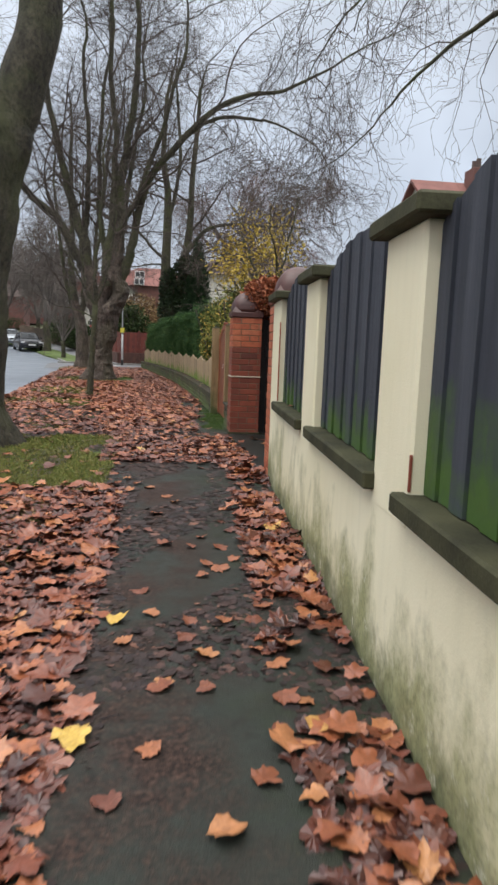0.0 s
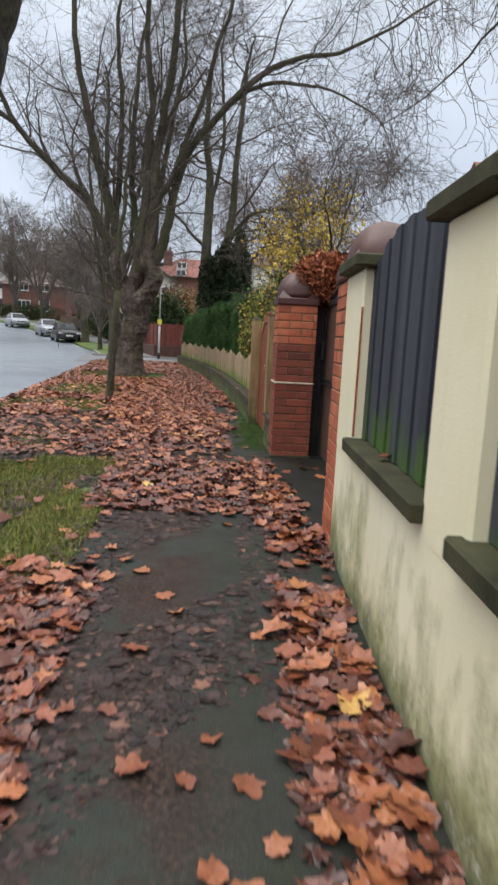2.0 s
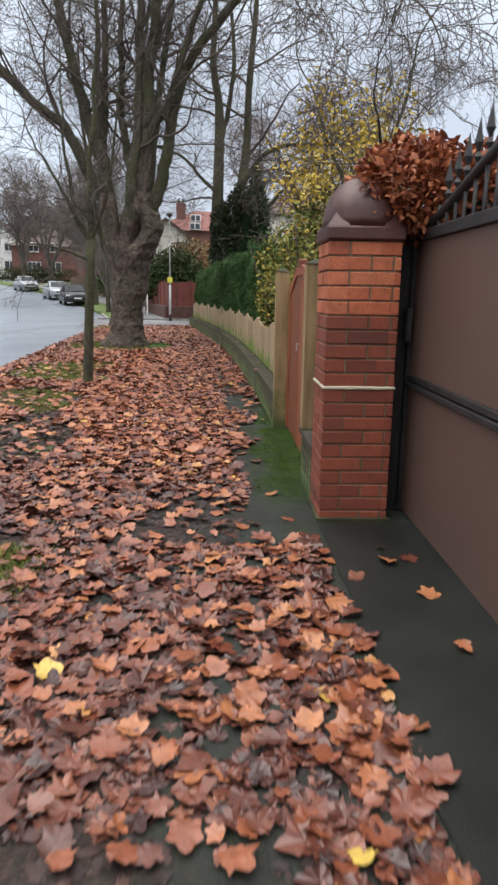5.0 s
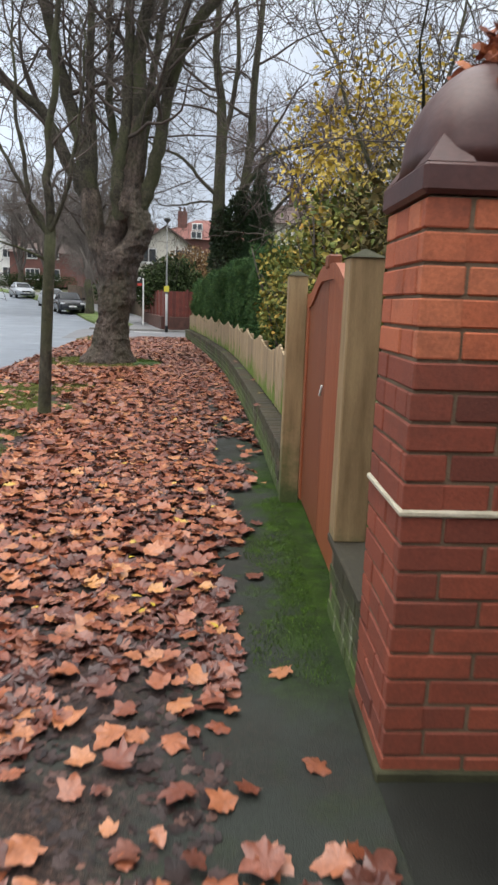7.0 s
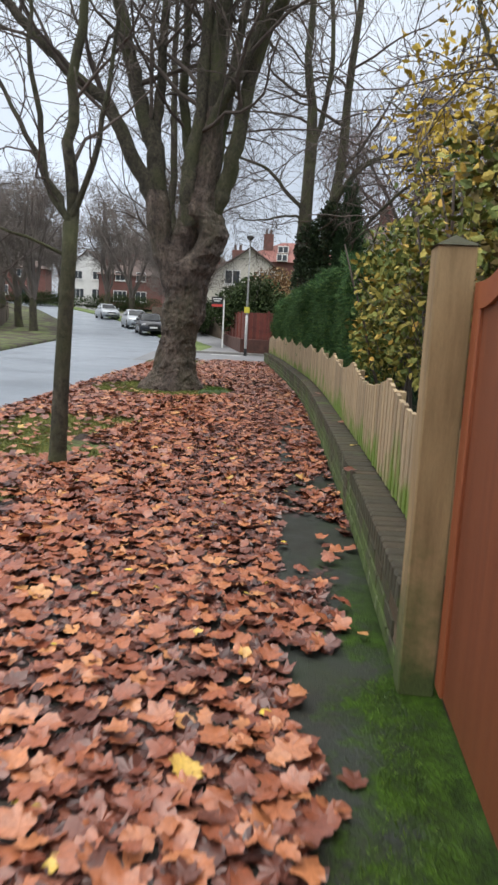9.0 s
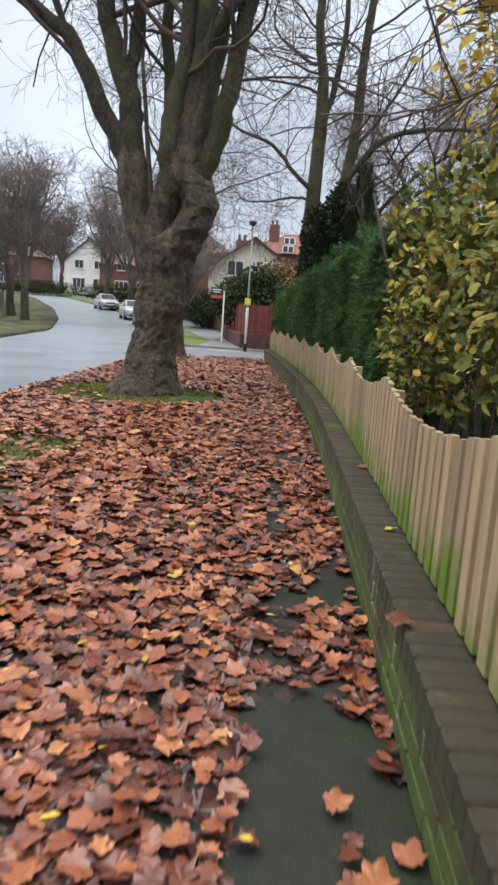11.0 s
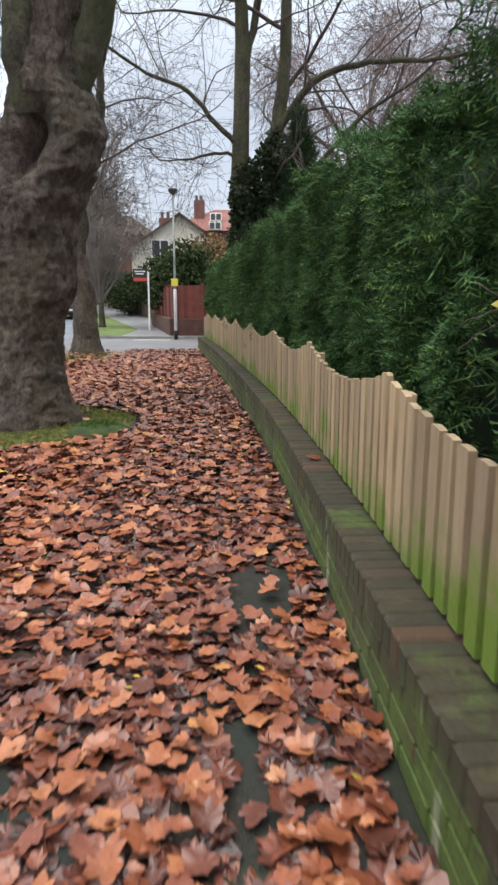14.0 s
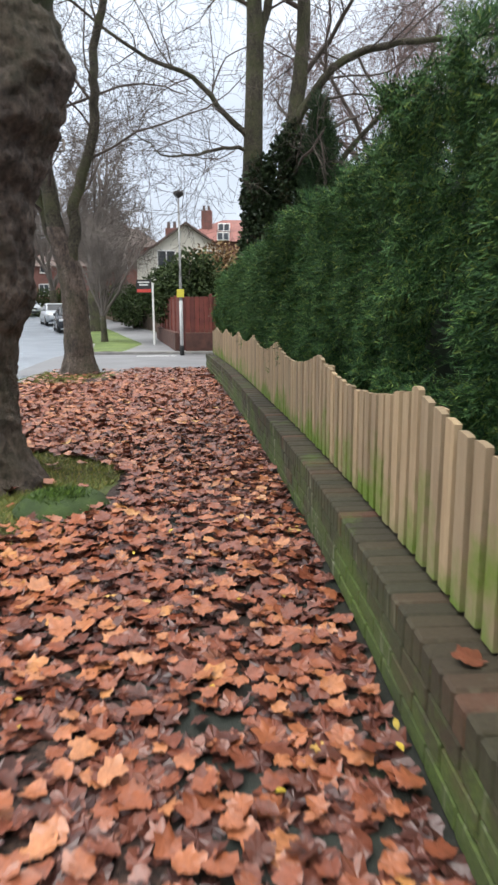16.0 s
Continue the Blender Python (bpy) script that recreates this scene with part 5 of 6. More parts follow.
protos = [far_tree(i, 10.5) for i in range(3)]
SPOTS = [(-8.6, 55.0, 1.0), (-6.1, 46.0, 0.5), (-15.2, 70.0, 1.05), (-21.0, 82.0, 1.15), (-16.9, 52.0, 0.92), (-19.6, 56.0, 0.98), (-23.5, 62.0, 1.0), (-27.5, 70.0, 1.1), (-30.0, 60.0, 1.1), (-36.0, 84.0, 1.1), (-38.0, 74.0, 1.1),
         (-26.0, 50.0, 1.05), (-35.0, 66.0, 1.1), (-42.0, 98.0, 1.1), (-13.5, 80.0, 0.9), (-10.5, 72.0, 0.8), (-50.0, 138.0, 1.3), (-55.0, 148.0, 1.4), (-44.0, 130.0, 1.3), (-60.0, 160.0, 1.5), (-33.0, 126.0, 1.2), (-22.0, 118.0, 1.2), (-28.0, 135.0, 1.3)]
for i, (x, y, k) in enumerate(SPOTS):
    m = pose(x, y, rise(y), 0, 0, i * 77) @ Matrix.Diagonal((k, k, k, 1))
    if i < 3:
        protos[i].matrix_basis = m
    else:
        copy_thing(protos[i % 3], m).scale = (k, k, k)


# ---- hedges and bushes ----
nrng = np.random.default_rng(12)
hedge = thing("conifer_hedge", "tall dense dark green conifer hedge behind the picket fence", "hedge")


def hedge_top(y):
    return 2.0 - max(0.0, y - 25.0) * 0.02 + 0.10 * math.sin(y * 1.7) * 0.5


# added dark sheet behind the sprays; its colour plays the shade in the gaps
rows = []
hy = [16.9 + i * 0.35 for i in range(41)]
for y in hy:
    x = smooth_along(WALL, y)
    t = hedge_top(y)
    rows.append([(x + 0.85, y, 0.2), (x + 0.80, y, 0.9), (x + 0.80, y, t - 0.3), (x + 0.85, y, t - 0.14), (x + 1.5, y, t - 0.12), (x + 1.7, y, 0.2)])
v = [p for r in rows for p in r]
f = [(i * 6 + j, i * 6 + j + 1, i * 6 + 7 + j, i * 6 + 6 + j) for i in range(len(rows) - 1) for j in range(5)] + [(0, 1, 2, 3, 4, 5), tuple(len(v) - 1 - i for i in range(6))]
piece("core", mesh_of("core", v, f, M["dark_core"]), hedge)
HOLLOWS = [(18.15, 1.36, 0.34, 0.28), (17.75, 0.80, 0.34, 0.27), (19.15, 1.02, 0.34, 0.16), (20.6, 0.85, 0.3, 0.16), (22.4, 1.3, 0.2, 0.35), (16.95, 1.75, 0.25, 0.3)]
N = 120000
yy = 16.8 + 14.3 * nrng.uniform(0, 1, N) ** 1.45
u = nrng.uniform(0, 1, N)
pl, nl = [], []
for y, k in zip(yy, u):
    x, t = smooth_along(WALL, y), hedge_top(y)
    lump = 0.20 * noise.noise(Vector((y * 1.7, k * 3.0, 2))) + 0.20 * noise.noise(Vector((y * 3.4, k * 1.6, 4))) + 0.10 * noise.noise(Vector((y * 7.0, k * 12, 6)))
    if k < 0.74:
        z = 0.55 + (t - 0.6) * k / 0.74
        deep = min(((y - a) / c) ** 2 + ((z - h) / d) ** 2 for a, h, c, d in HOLLOWS)
        if deep < 0.85 and nrng.random() < 0.85:
            continue
        pl.append((x + 0.40 - lump + 0.40 * max(0.0, min(1.0, 1.25 - deep)), y, z))
        nl.append((-1, 0, -0.1))
    else:
        q = (k - 0.74) / 0.26
        pl.append((x + 0.38 + q * 1.3, y, t - 0.05 + lump - 0.10 * q))
        nl.append((-0.25, 0, 1))
joined("foliage", [scatter(SPRAY, np.array(pl), facing(nrng, np.array(nl), 0.6, 0.35), np.where(np.array(pl)[:, 1] < 22, nrng.uniform(0.05, 0.12, len(pl)), nrng.uniform(0.08, 0.16, len(pl))))], M["conifer"], hedge, "stuff")
stem = Soup()
stem.tube([Vector(p) for p in ((1.26, 17.78, 0.0), (1.27, 17.80, 0.6), (1.29, 17.92, 1.0), (1.28, 18.12, 1.3), (1.30, 18.2, 1.62))], [0.042, 0.038, 0.033, 0.026, 0.012], 9)
stem.tube([Vector(p) for p in ((1.28, 18.10, 1.27), (1.22, 18.28, 1.42), (1.24, 18.32, 1.56))], [0.018, 0.013, 0.007], 7)
stem.tube([Vector(p) for p in ((1.28, 18.14, 1.35), (1.34, 18.02, 1.5), (1.36, 17.98, 1.66))], [0.016, 0.012, 0.007], 7)
stem.object("stem", M["far_twig"], hedge, True, "bare pale stem showing in a gap")
# end face
pe, de = [], []
for i in range(2400):
    pe.append((-0.62 + 0.35 + nrng.uniform(0, 1.4), 31.05 + nrng.uniform(-0.1, 0.1), nrng.uniform(0.4, 2.0)))
    de.append((0, 1, 0))
joined("foliage", [scatter(SPRAY, np.array(pe), facing(nrng, np.array(de), 0.5, 0.2), nrng.uniform(0.1, 0.2, 2400))], M["conifer"], hedge, "stuff")
pb, db = [], []
for i in range(1800):
    pb.append((1.2 + nrng.uniform(0, 1.3), 16.9 + nrng.uniform(-0.12, 0.12), nrng.uniform(0.5, 2.25)))
    db.append((0, -1, 0))
joined("foliage", [scatter(SPRAY, np.array(pb), facing(nrng, np.array(db), 0.5, 0.2), nrng.uniform(0.1, 0.2, 1800))], M["conifer"], hedge, "stuff")


def stems(parent, rng, base, n, h, r, lean, mat):
    """A cluster of woody stems rising from a base."""
    s = Soup()
    for i in range(n):
        p = Vector((base[0] + rng.gauss(0, 0.12), base[1] + rng.gauss(0, 0.25), base[2]))
        d = Vector((rng.gauss(0, lean), rng.gauss(0, lean), 1)).normalized()
        pts = [p]
        for k in range(6):
            d = (d + Vector((rng.gauss(0, 0.06), rng.gauss(0, 0.06), 0.03))).normalized()
            pts.append(pts[-1] + d * h / 6)
        s.tube(pts, [r * (1 - 0.12 * k) for k in range(7)], 5)
    s.object("stem", M[mat], parent)


rng = random.Random(3)
bush = thing("yellowing_bush", "tall bush with yellow-green leaves leaning over the fence", "bush")
stems(bush, rng, (1.75, 13.6, 0), 9, 2.0, 0.022, 0.08, "twig")
stems(bush, rng, (1.6, 15.4, 0), 9, 2.0, 0.022, 0.08, "twig")
leaf_mass("foliage", [((1.75, 12.7, 1.45), (0.50, 0.8, 0.55), 1500), ((1.65, 14.0, 1.45), (0.50, 0.9, 0.72), 2600), ((1.5, 15.3, 1.40), (0.46, 0.8, 0.75), 2800), ((1.42, 15.9, 1.15), (0.30, 0.45, 0.50), 1200), ((1.9, 13.6, 2.0), (0.7, 0.9, 0.35), 1300)],
          BROAD, 0.060, M["bush_leaf"], nrng, bush, 1.8, 0.35, 0.30)
bush_twigs = [Soup(), Soup()]
for k in range(16):
    grow(bush_twigs, rng, Vector((1.75 - 0.012 * k, 12.5 + 0.22 * k, 0.6 + 0.05 * (k % 5))), Vector((-0.35 + 0.1 * (k % 4), rng.gauss(0, 0.35), 1.0)), 1.0, 0.006, 1, 3, spread(kids=(6, 6, 4), len=(1.4, 0.7, 0.4, 0.22), thin=0.002))
bush_twigs[1].object("twigs", M["twig"], bush, True, "thin pale brown twigs")
shrub = thing("olive_shrub", "dense olive-brown evergreen shrub behind the garden gate", "bush")
stems(shrub, rng, (2.35, 12.4, 0), 8, 2.0, 0.025, 0.08, "twig")
leaf_mass("foliage", [((2.3, 11.9, 1.75), (0.8, 0.9, 0.60), 3000), ((2.2, 13.2, 1.85), (0.8, 0.9, 0.62), 3000), ((2.0, 12.4, 1.2), (0.7, 1.0, 0.7), 2200)], OVAL, 0.058, M["olive_leaf"], nrng, shrub, 0.8, 0.2, 0.55)
ytree = thing("yellow_tree", "slender small tree with sparse clear yellow leaves", "tree")
ys_ = [Soup(), Soup()]
ycfg = spread(kids=(7, 6, 4), len=(2.6, 1.6, 0.9, 0.45), thin=0.004, up=(0.03, 0.0, -0.04, -0.05))
yt = Soup()
yt.tube([Vector(p) for p in ((2.55, 14.6, -0.05), (2.5, 14.6, 1.0), (2.4, 14.6, 2.1))], [0.06, 0.05, 0.042], 8)
yt.object("trunk", M["branch"], ytree)
rng = random.Random(17)
for q in ([(2.4, 14.6, 2.0), (2.2, 14.8, 2.7), (1.95, 15.0, 3.3), (1.8, 15.2, 3.9)], [(2.4, 14.6, 2.0), (2.7, 14.5, 2.8), (2.9, 14.6, 3.6), (3.0, 14.6, 4.3)], [(2.4, 14.6, 1.9), (2.2, 15.3, 2.6), (2.0, 16.0, 3.1), (1.6, 16.8, 3.4)], [(2.4, 14.6, 2.1), (2.5, 14.0, 2.8), (2.3, 13.4, 3.2)]):
    limb(ys_, rng, q, 0.034, 0.012, ycfg)
ys_[0].object("branchwork", M["branch"], ytree)
ys_[1].object("crown", M["twig"], ytree)
leaf_mass("foliage", [((1.9, 15.4, 3.0), (0.80, 0.9, 0.75), 800), ((2.6, 15.0, 3.3), (0.75, 0.8, 0.85), 1000), ((1.8, 16.4, 2.9), (0.55, 0.7, 0.45), 240), ((2.2, 14.2, 2.45), (0.8, 0.8, 0.3), 300), ((1.9, 15.1, 3.8), (0.4, 0.4, 0.5), 100)], OVAL, 0.070, M["yellow_leaf"], nrng, ytree, 0.9, 0.5, 0.2)
beech = thing("copper_beech_hedge", "clipped copper beech hedge with crisp brown leaves", "hedge")
stems(beech, rng, (1.95, 9.0, 0), 8, 1.7, 0.02, 0.05, "twig")
# added dark block, coloured as the shade between the beech leaves
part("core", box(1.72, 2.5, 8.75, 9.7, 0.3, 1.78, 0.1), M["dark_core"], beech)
leaf_mass("foliage", [((1.60, 8.95, 1.76), (0.36, 0.30, 0.25), 5200), ((2.02, 9.1, 1.76), (0.40, 0.42, 0.25), 5200), ((2.1, 9.5, 1.5), (0.45, 0.5, 0.4), 600)], OVAL, 0.045, M["beech"], nrng, beech, 0.9, 0.15, 0.6)
inner = thing("dark_shrub", "dark purple-leaved shrub filling the gap above the gate", "bush")
stems(inner, rng, (2.0, 7.4, 0), 8, 1.6, 0.02, 0.05, "twig")
leaf_mass("foliage", [((1.95, 7.0, 1.55), (0.22, 1.0, 0.30), 1500), ((1.95, 8.0, 1.55), (0.22, 0.8, 0.26), 1200)], OVAL, 0.07, M["dark_leaf"], nrng, inner, 0.9, 0.1, 0.4)


# ---- beyond the side road ----
red_fence = thing("boundary_fence", "red-brown close-boarded garden fence at the corner", "fence")
rb = box_mesh("board", 0.145, 0.02, 1.68, M["red_board"], 0.003)
line = [(4.5, 38.3), (-1.95, 38.3), (-4.2, 50.0)]
for (xa, ya), (xb, yb) in zip(line, line[1:]):
    ln = math.hypot(xb - xa, yb - ya)
    a = math.degrees(math.atan2(yb - ya, xb - xa))
    for i in range(int(ln / 0.15)):
        k = (i + 0.5) * 0.15 / ln
        x, y = xa + (xb - xa) * k, ya + (yb - ya) * k
        piece("board", rb, red_fence, pose(x, y, rise(y) + 0.86 + 0.006 * (i % 2), 0, 0, a))
    for i in range(int(ln / 1.83) + 1):
        k = min(1.0, i * 1.83 / ln)
        x, y = xa + (xb - xa) * k, ya + (yb - ya) * k
        part("fence_post", box(x - 0.05, x + 0.05, y - 0.07, y + 0.03, rise(y) - 0.05, rise(y) + 1.78, 0.006), M["red_board"], red_fence)

corner_wall = thing("wall_corner", "low dark brick wall under the red-brown fence", "wall", kind="structure")
for (xa, ya), (xb, yb) in zip(line, line[1:]):
    ln, a = math.hypot(xb - xa, yb - ya), math.degrees(math.atan2(yb - ya, xb - xa))
    for i in range(int(ln / 0.9)):
        k = (i + 0.5) * 0.9 / ln
        x, y = xa + (xb - xa) * k, ya + (yb - ya) * k
        block = part("block", box(-0.448, 0.448, 0.02, 0.20, -0.1, 0.58 + 0.004 * (i % 2), 0.012), M["corner_brick"], corner_wall)
        block.matrix_basis = pose(x, y, rise(y), 0, 0, a)

lamp = thing("street_lamp", "slim grey street lamp post with a yellow notice", "street lamp", pose(-1.83, 37.3, -0.08))
part("base_sleeve", lathe([(0.068, 0), (0.068, 0.28), (0.060, 0.30)], 14), M["black"], lamp, "black painted foot", True)
part("white_band", lathe([(0.054, 0.30), (0.054, 1.62), (0.048, 1.64)], 14), M["white_paint"], lamp, "", True)
part("pole", lathe([(0.044, 0.3), (0.044, 2.2), (0.034, 2.3), (0.028, 4.62)], 12), M["steel"], lamp, "", True)
part("notice", box(-0.11, 0.11, -0.085, -0.07, 1.74, 1.98, 0.004), M["yellow"], lamp, "yellow notice plate")
part("lantern", lathe([(0.04, 4.60), (0.09, 4.64), (0.15, 4.70), (0.155, 4.76), (0.08, 4.80)], 14), M["black"], lamp, "", True)
board = thing("agents_board", "black and red estate board on a white post", "sign", pose(-3.5, 43.0, 0))
part("post", box(-0.035, 0.035, -0.035, 0.035, -0.05, 2.35, 0.004), M["white_paint"], board)
part("panel", box(-0.62, -0.04, -0.03, -0.015, 1.98, 2.48, 0.003), M["black"], board)
part("strip", box(-0.60, -0.06, -0.036, -0.031, 2.0, 2.12, 0.0), M["red"], board, "red lower strip")
for z, w in ((2.38, 0.22), (2.28, 0.16)):
    part("lettering", box(-0.34 - w, -0.34 + w, -0.036, -0.031, z - 0.025, z + 0.025, 0.0), M["white_paint"], board, "line of white lettering")


def house(label, x, y, turn, w, d, h, rh, wall, roof, gable=True, windows=(), chimneys=((0.3, 0.5),), porch=False):
    """A house: walls with gables, roof with eaves, windows with frames, sills and panes, chimneys with pots. Its front faces local -y."""
    ob = thing("house", label, "house", pose(x, y, rise(y), 0, 0, turn))
    bm = bmesh.new()
    o = [(-w / 2, 0), (w / 2, 0), (w / 2, h), (0, h + rh), (-w / 2, h)] if gable else [(-w / 2, 0), (w / 2, 0), (w / 2, h), (-w / 2, h)]
    a = [bm.verts.new((p, -d / 2, q)) for p, q in o]
    b = [bm.verts.new((p, d / 2, q)) for p, q in o]
    bm.faces.new(a)
    bm.faces.new(list(reversed(b)))
    for i in range(len(o)):
        bm.faces.new((a[i], b[i], b[(i + 1) % len(o)], a[(i + 1) % len(o)]))
    bmesh.ops.recalc_face_normals(bm, faces=bm.faces)
    part("wall", bm, M[wall], ob)
    e, t = 0.35, 0.14
    bm = bmesh.new()
    if gable:
        for s in (-1, 1):
            q = [(s * (w / 2 + e), h - e * rh / (w / 2)), (0, h + rh), (0, h + rh + t), (s * (w / 2 + e), h - e * rh / (w / 2) + t)]
            va = [bm.verts.new((p, -d / 2 - e, z)) for p, z in q]
            vb = [bm.verts.new((p, d / 2 + e, z)) for p, z in q]
            bm.faces.new(va)
            bm.faces.new(list(reversed(vb)))
            for i in range(4):
                bm.faces.new((va[i], vb[i], vb[(i + 1) % 4], va[(i + 1) % 4]))
    else:
        q = [bm.verts.new(p) for p in ((-w / 2 - e, -d / 2 - e, h - 0.05), (w / 2 + e, -d / 2 - e, h - 0.05), (w / 2 + e, d / 2 + e, h - 0.05), (-w / 2 - e, d / 2 + e, h - 0.05))]
        r = [bm.verts.new(p) for p in ((-w / 2 + d / 2, 0, h + rh), (w / 2 - d / 2, 0, h + rh))]
        for face in ((q[0], q[1], r[1], r[0]), (q[1], q[2], r[1]), (q[2], q[3], r[0], r[1]), (q[3], q[0], r[0]), (q[3], q[2], q[1], q[0])):
            bm.faces.new(face)
    bmesh.ops.recalc_face_normals(bm, faces=bm.faces)
    ro = part("roof", bm, M[roof], ob)
    for k, (u, vv) in enumerate(chimneys):
        cx_, cy_ = (u - 0.5) * w, (vv - 0.5) * d
        top = h + rh + 0.6
        part("chimney", box(cx_ - 0.5, cx_ + 0.5, cy_ - 0.35, cy_ + 0.35, h * 0.8, top, 0.03), M["house_brick"], ro)
        for dx in (-0.25, 0.2):
            pot = part("chimney_pot", lathe([(0.13, 0), (0.11, 0.4), (0.13, 0.45)], 10), M["roof_brown"], ro)
            pot.location = (cx_ + dx, cy_, top)
    for wx, wz, ww, wh in windows:
        n = part("window", box(wx - ww / 2, wx + ww / 2, -d / 2 - 0.06, -d / 2 + 0.02, wz, wz + wh, 0.01), M["white_paint"], ob)
        cols = 2 if ww < 1.6 else 3
        for i in range(cols):
            a0 = wx - ww / 2 + 0.07 + i * (ww - 0.07) / cols
            part("pane", box(a0, a0 + (ww - 0.07) / cols - 0.07, -d / 2 - 0.075, -d / 2 - 0.064, wz + 0.08, wz + wh - 0.08, 0.0), M["glass"], n)
        part("sill", box(wx - ww / 2 - 0.1, wx + ww / 2 + 0.1, -d / 2 - 0.14, -d / 2 - 0.062, wz - 0.08, wz - 0.004, 0.01), M["white_paint"], n)
    if porch:
        part("door", box(-0.45, 0.45, -d / 2 - 0.05, -d / 2, 0.1, 2.1, 0.01), M["timber_dark"], ob)
    return ob


win2 = [(-1.4, 3.6, 1.3, 1.2), (1.4, 3.6, 1.3, 1.2), (-1.4, 0.9, 1.8, 1.4), (1.4, 0.9, 1.5, 1.4)]
house("large red brick house with red tiled roof and dormers", -0.8, 84, 0, 12.5, 9, 6.0, 2.4, "house_brick", "roof_red", False, win2 + [(4.2, 3.6, 1.3, 1.2), (-4.2, 3.6, 1.3, 1.2)], ((0.25, 0.30),))
for dz, dx in ((7.0, -1.5), (6.0, -1.5)):
    d_ = thing("dormer_window", "white-framed dormer window in the red roof", "window", pose(-0.8 + dx, 79.0 + (dz - 6.0) * 1.9, rise(84) + dz))
    part("frame", box(-0.55, 0.55, -0.1, 1.2, 0, 0.72, 0.02), M["white_paint"], d_)
    for i in (-1, 1):
        part("pane", box(i * 0.26 - 0.21, i * 0.26 + 0.21, -0.12, -0.105, 0.09, 0.63, 0.0), M["glass"], d_)
house("pale rendered gabled house with brown roof", -4.4, 66, 6, 6.4, 9, 3.9, 2.2, "house_cream", "roof_brown", True, [(-1.3, 3.4, 1.2, 1.1), (1.3, 3.4, 1.2, 1.1), (-1.3, 0.9, 1.5, 1.3), (1.3, 0.9, 1.5, 1.3)], ((0.35, 0.8),))
house("white rendered house with a steep gable across the street", -32.0, 112, 4, 7.0, 8, 4.6, 3.1, "house_white", "roof_brown", True, win2, ((0.8, 0.5),))
house("red brick semi-detached house across the street", -23.6, 104, 4, 8.6, 7, 4.4, 2.5, "house_brick", "roof_brown", False, win2, ((0.5, 0.5),))
house("red brick house among trees across the street", -46, 116, 14, 10, 8, 5.0, 2.8, "house_brick", "roof_brown", False, win2, ((0.3, 0.5),))
house("dark red terrace seen beyond the trees", -24.0, 128, 4, 20, 8, 7.6, 3.2, "house_brick", "roof_brown", False, [(-8, 3.8, 1.3, 1.3), (-4, 3.8, 1.3, 1.3), (0, 3.8, 1.3, 1.3), (4, 3.8, 1.3, 1.3), (8, 3.8, 1.3, 1.3)], ((0.2, 0.5), (0.7, 0.5)))
house("red-tiled house standing behind the garden wall", 17.4, 33, -90, 6.0, 10, 7.2, 2.1, "house_cream", "roof_red", True, [(-1.5, 4.0, 1.2, 1.2), (1.5, 4.0, 1.2, 1.2)], ((0.62, 0.26),))
house("buff house beyond the gardens", 8.2, 62, -6, 11, 8, 6.6, 2.4, "house_cream", "roof_brown", False, win2, ((0.3, 0.4), (0.7, 0.4)))

# hedges, shrubs and garden walls up the street
nrng = np.random.default_rng(77)
for nm, lab, blobs, mt in (
        ("green_shrub", "dull green garden shrub above the corner fence", [((-3.0, 46.5, 2.0), (1.5, 1.8, 1.3), 1500), ((-2.0, 44.0, 2.1), (1.5, 1.4, 1.5), 1300)], "green_leaf"),
        ("tawny_shrub", "tawny autumn shrub in the garden beyond", [((-1.4, 52.0, 3.0), (2.0, 1.8, 1.7), 1500), ((1.0, 47.0, 2.3), (1.8, 1.6, 1.6), 1300)], "far_leaf"),
        ("clipped_hedge", "clipped green garden hedge across the street", [((-24.0, 97.0, rise(97) + 0.9), (6.0, 0.8, 1.1), 1900), ((-36.0, 101.0, rise(101) + 0.9), (6.0, 0.8, 1.1), 1900)], "green_leaf"),
        ("tall_shrub", "tall tawny thicket beyond the bend of the street", [((-50.0, 140.0, rise(140) + 3.0), (9.0, 4.0, 4.0), 2600)], "far_leaf"),
        ("tawny_shrub", "russet bush hanging over the bank across the street", [((-20.5, 44.0, 3.2), (3.0, 2.5, 2.4), 1300)], "far_leaf"),
        ("green_shrub", "mixed green shrubs behind the footway fence", [((-6.8, 58.0, rise(58) + 1.3), (1.2, 3.0, 1.2), 1200), ((-9.0, 66.0, rise(66) + 1.3), (1.2, 3.0, 1.3), 1000)], "green_leaf")):
    ob = thing(nm, lab, "bush")
    stems(ob, rng, (blobs[0][0][0], blobs[0][0][1], rise(blobs[0][0][1]) - 0.1), 6, 1.6, 0.03, 0.2, "twig")
    leaf_mass("foliage", [(c, r, n * 4) for c, r, n in blobs], OVAL, 0.17, M[mt], nrng, ob, 0.9, 0.1, 0.35)
garden_fence = thing("garden_fence", "dark timber fence along the far footway", "fence")
gb = box_mesh("panel", 1.8, 0.04, 1.3, M["timber_dark"], 0.01)
for i in range(16):
    y = 51.0 + i * 1.72
    x = smooth_along(KERB, y) + 4.3
    dx = smooth_along(KERB, y + 1) - smooth_along(KERB, y - 1)
    piece("panel", gb, garden_fence, pose(x, y, rise(y) + 0.65, 0, 0, 90 - math.degrees(math.atan2(dx, 2))))
for i in range(16):
    y = 50.0 + i * 1.75
    x = smooth_along(FAR_KERB, y) - 4.6
    dx = smooth_along(FAR_KERB, y + 1) - smooth_along(FAR_KERB, y - 1)
    piece("panel", gb, garden_fence, pose(x, y, rise(y) + 0.55, 0, 0, 90 - math.degrees(math.atan2(dx, 2))))


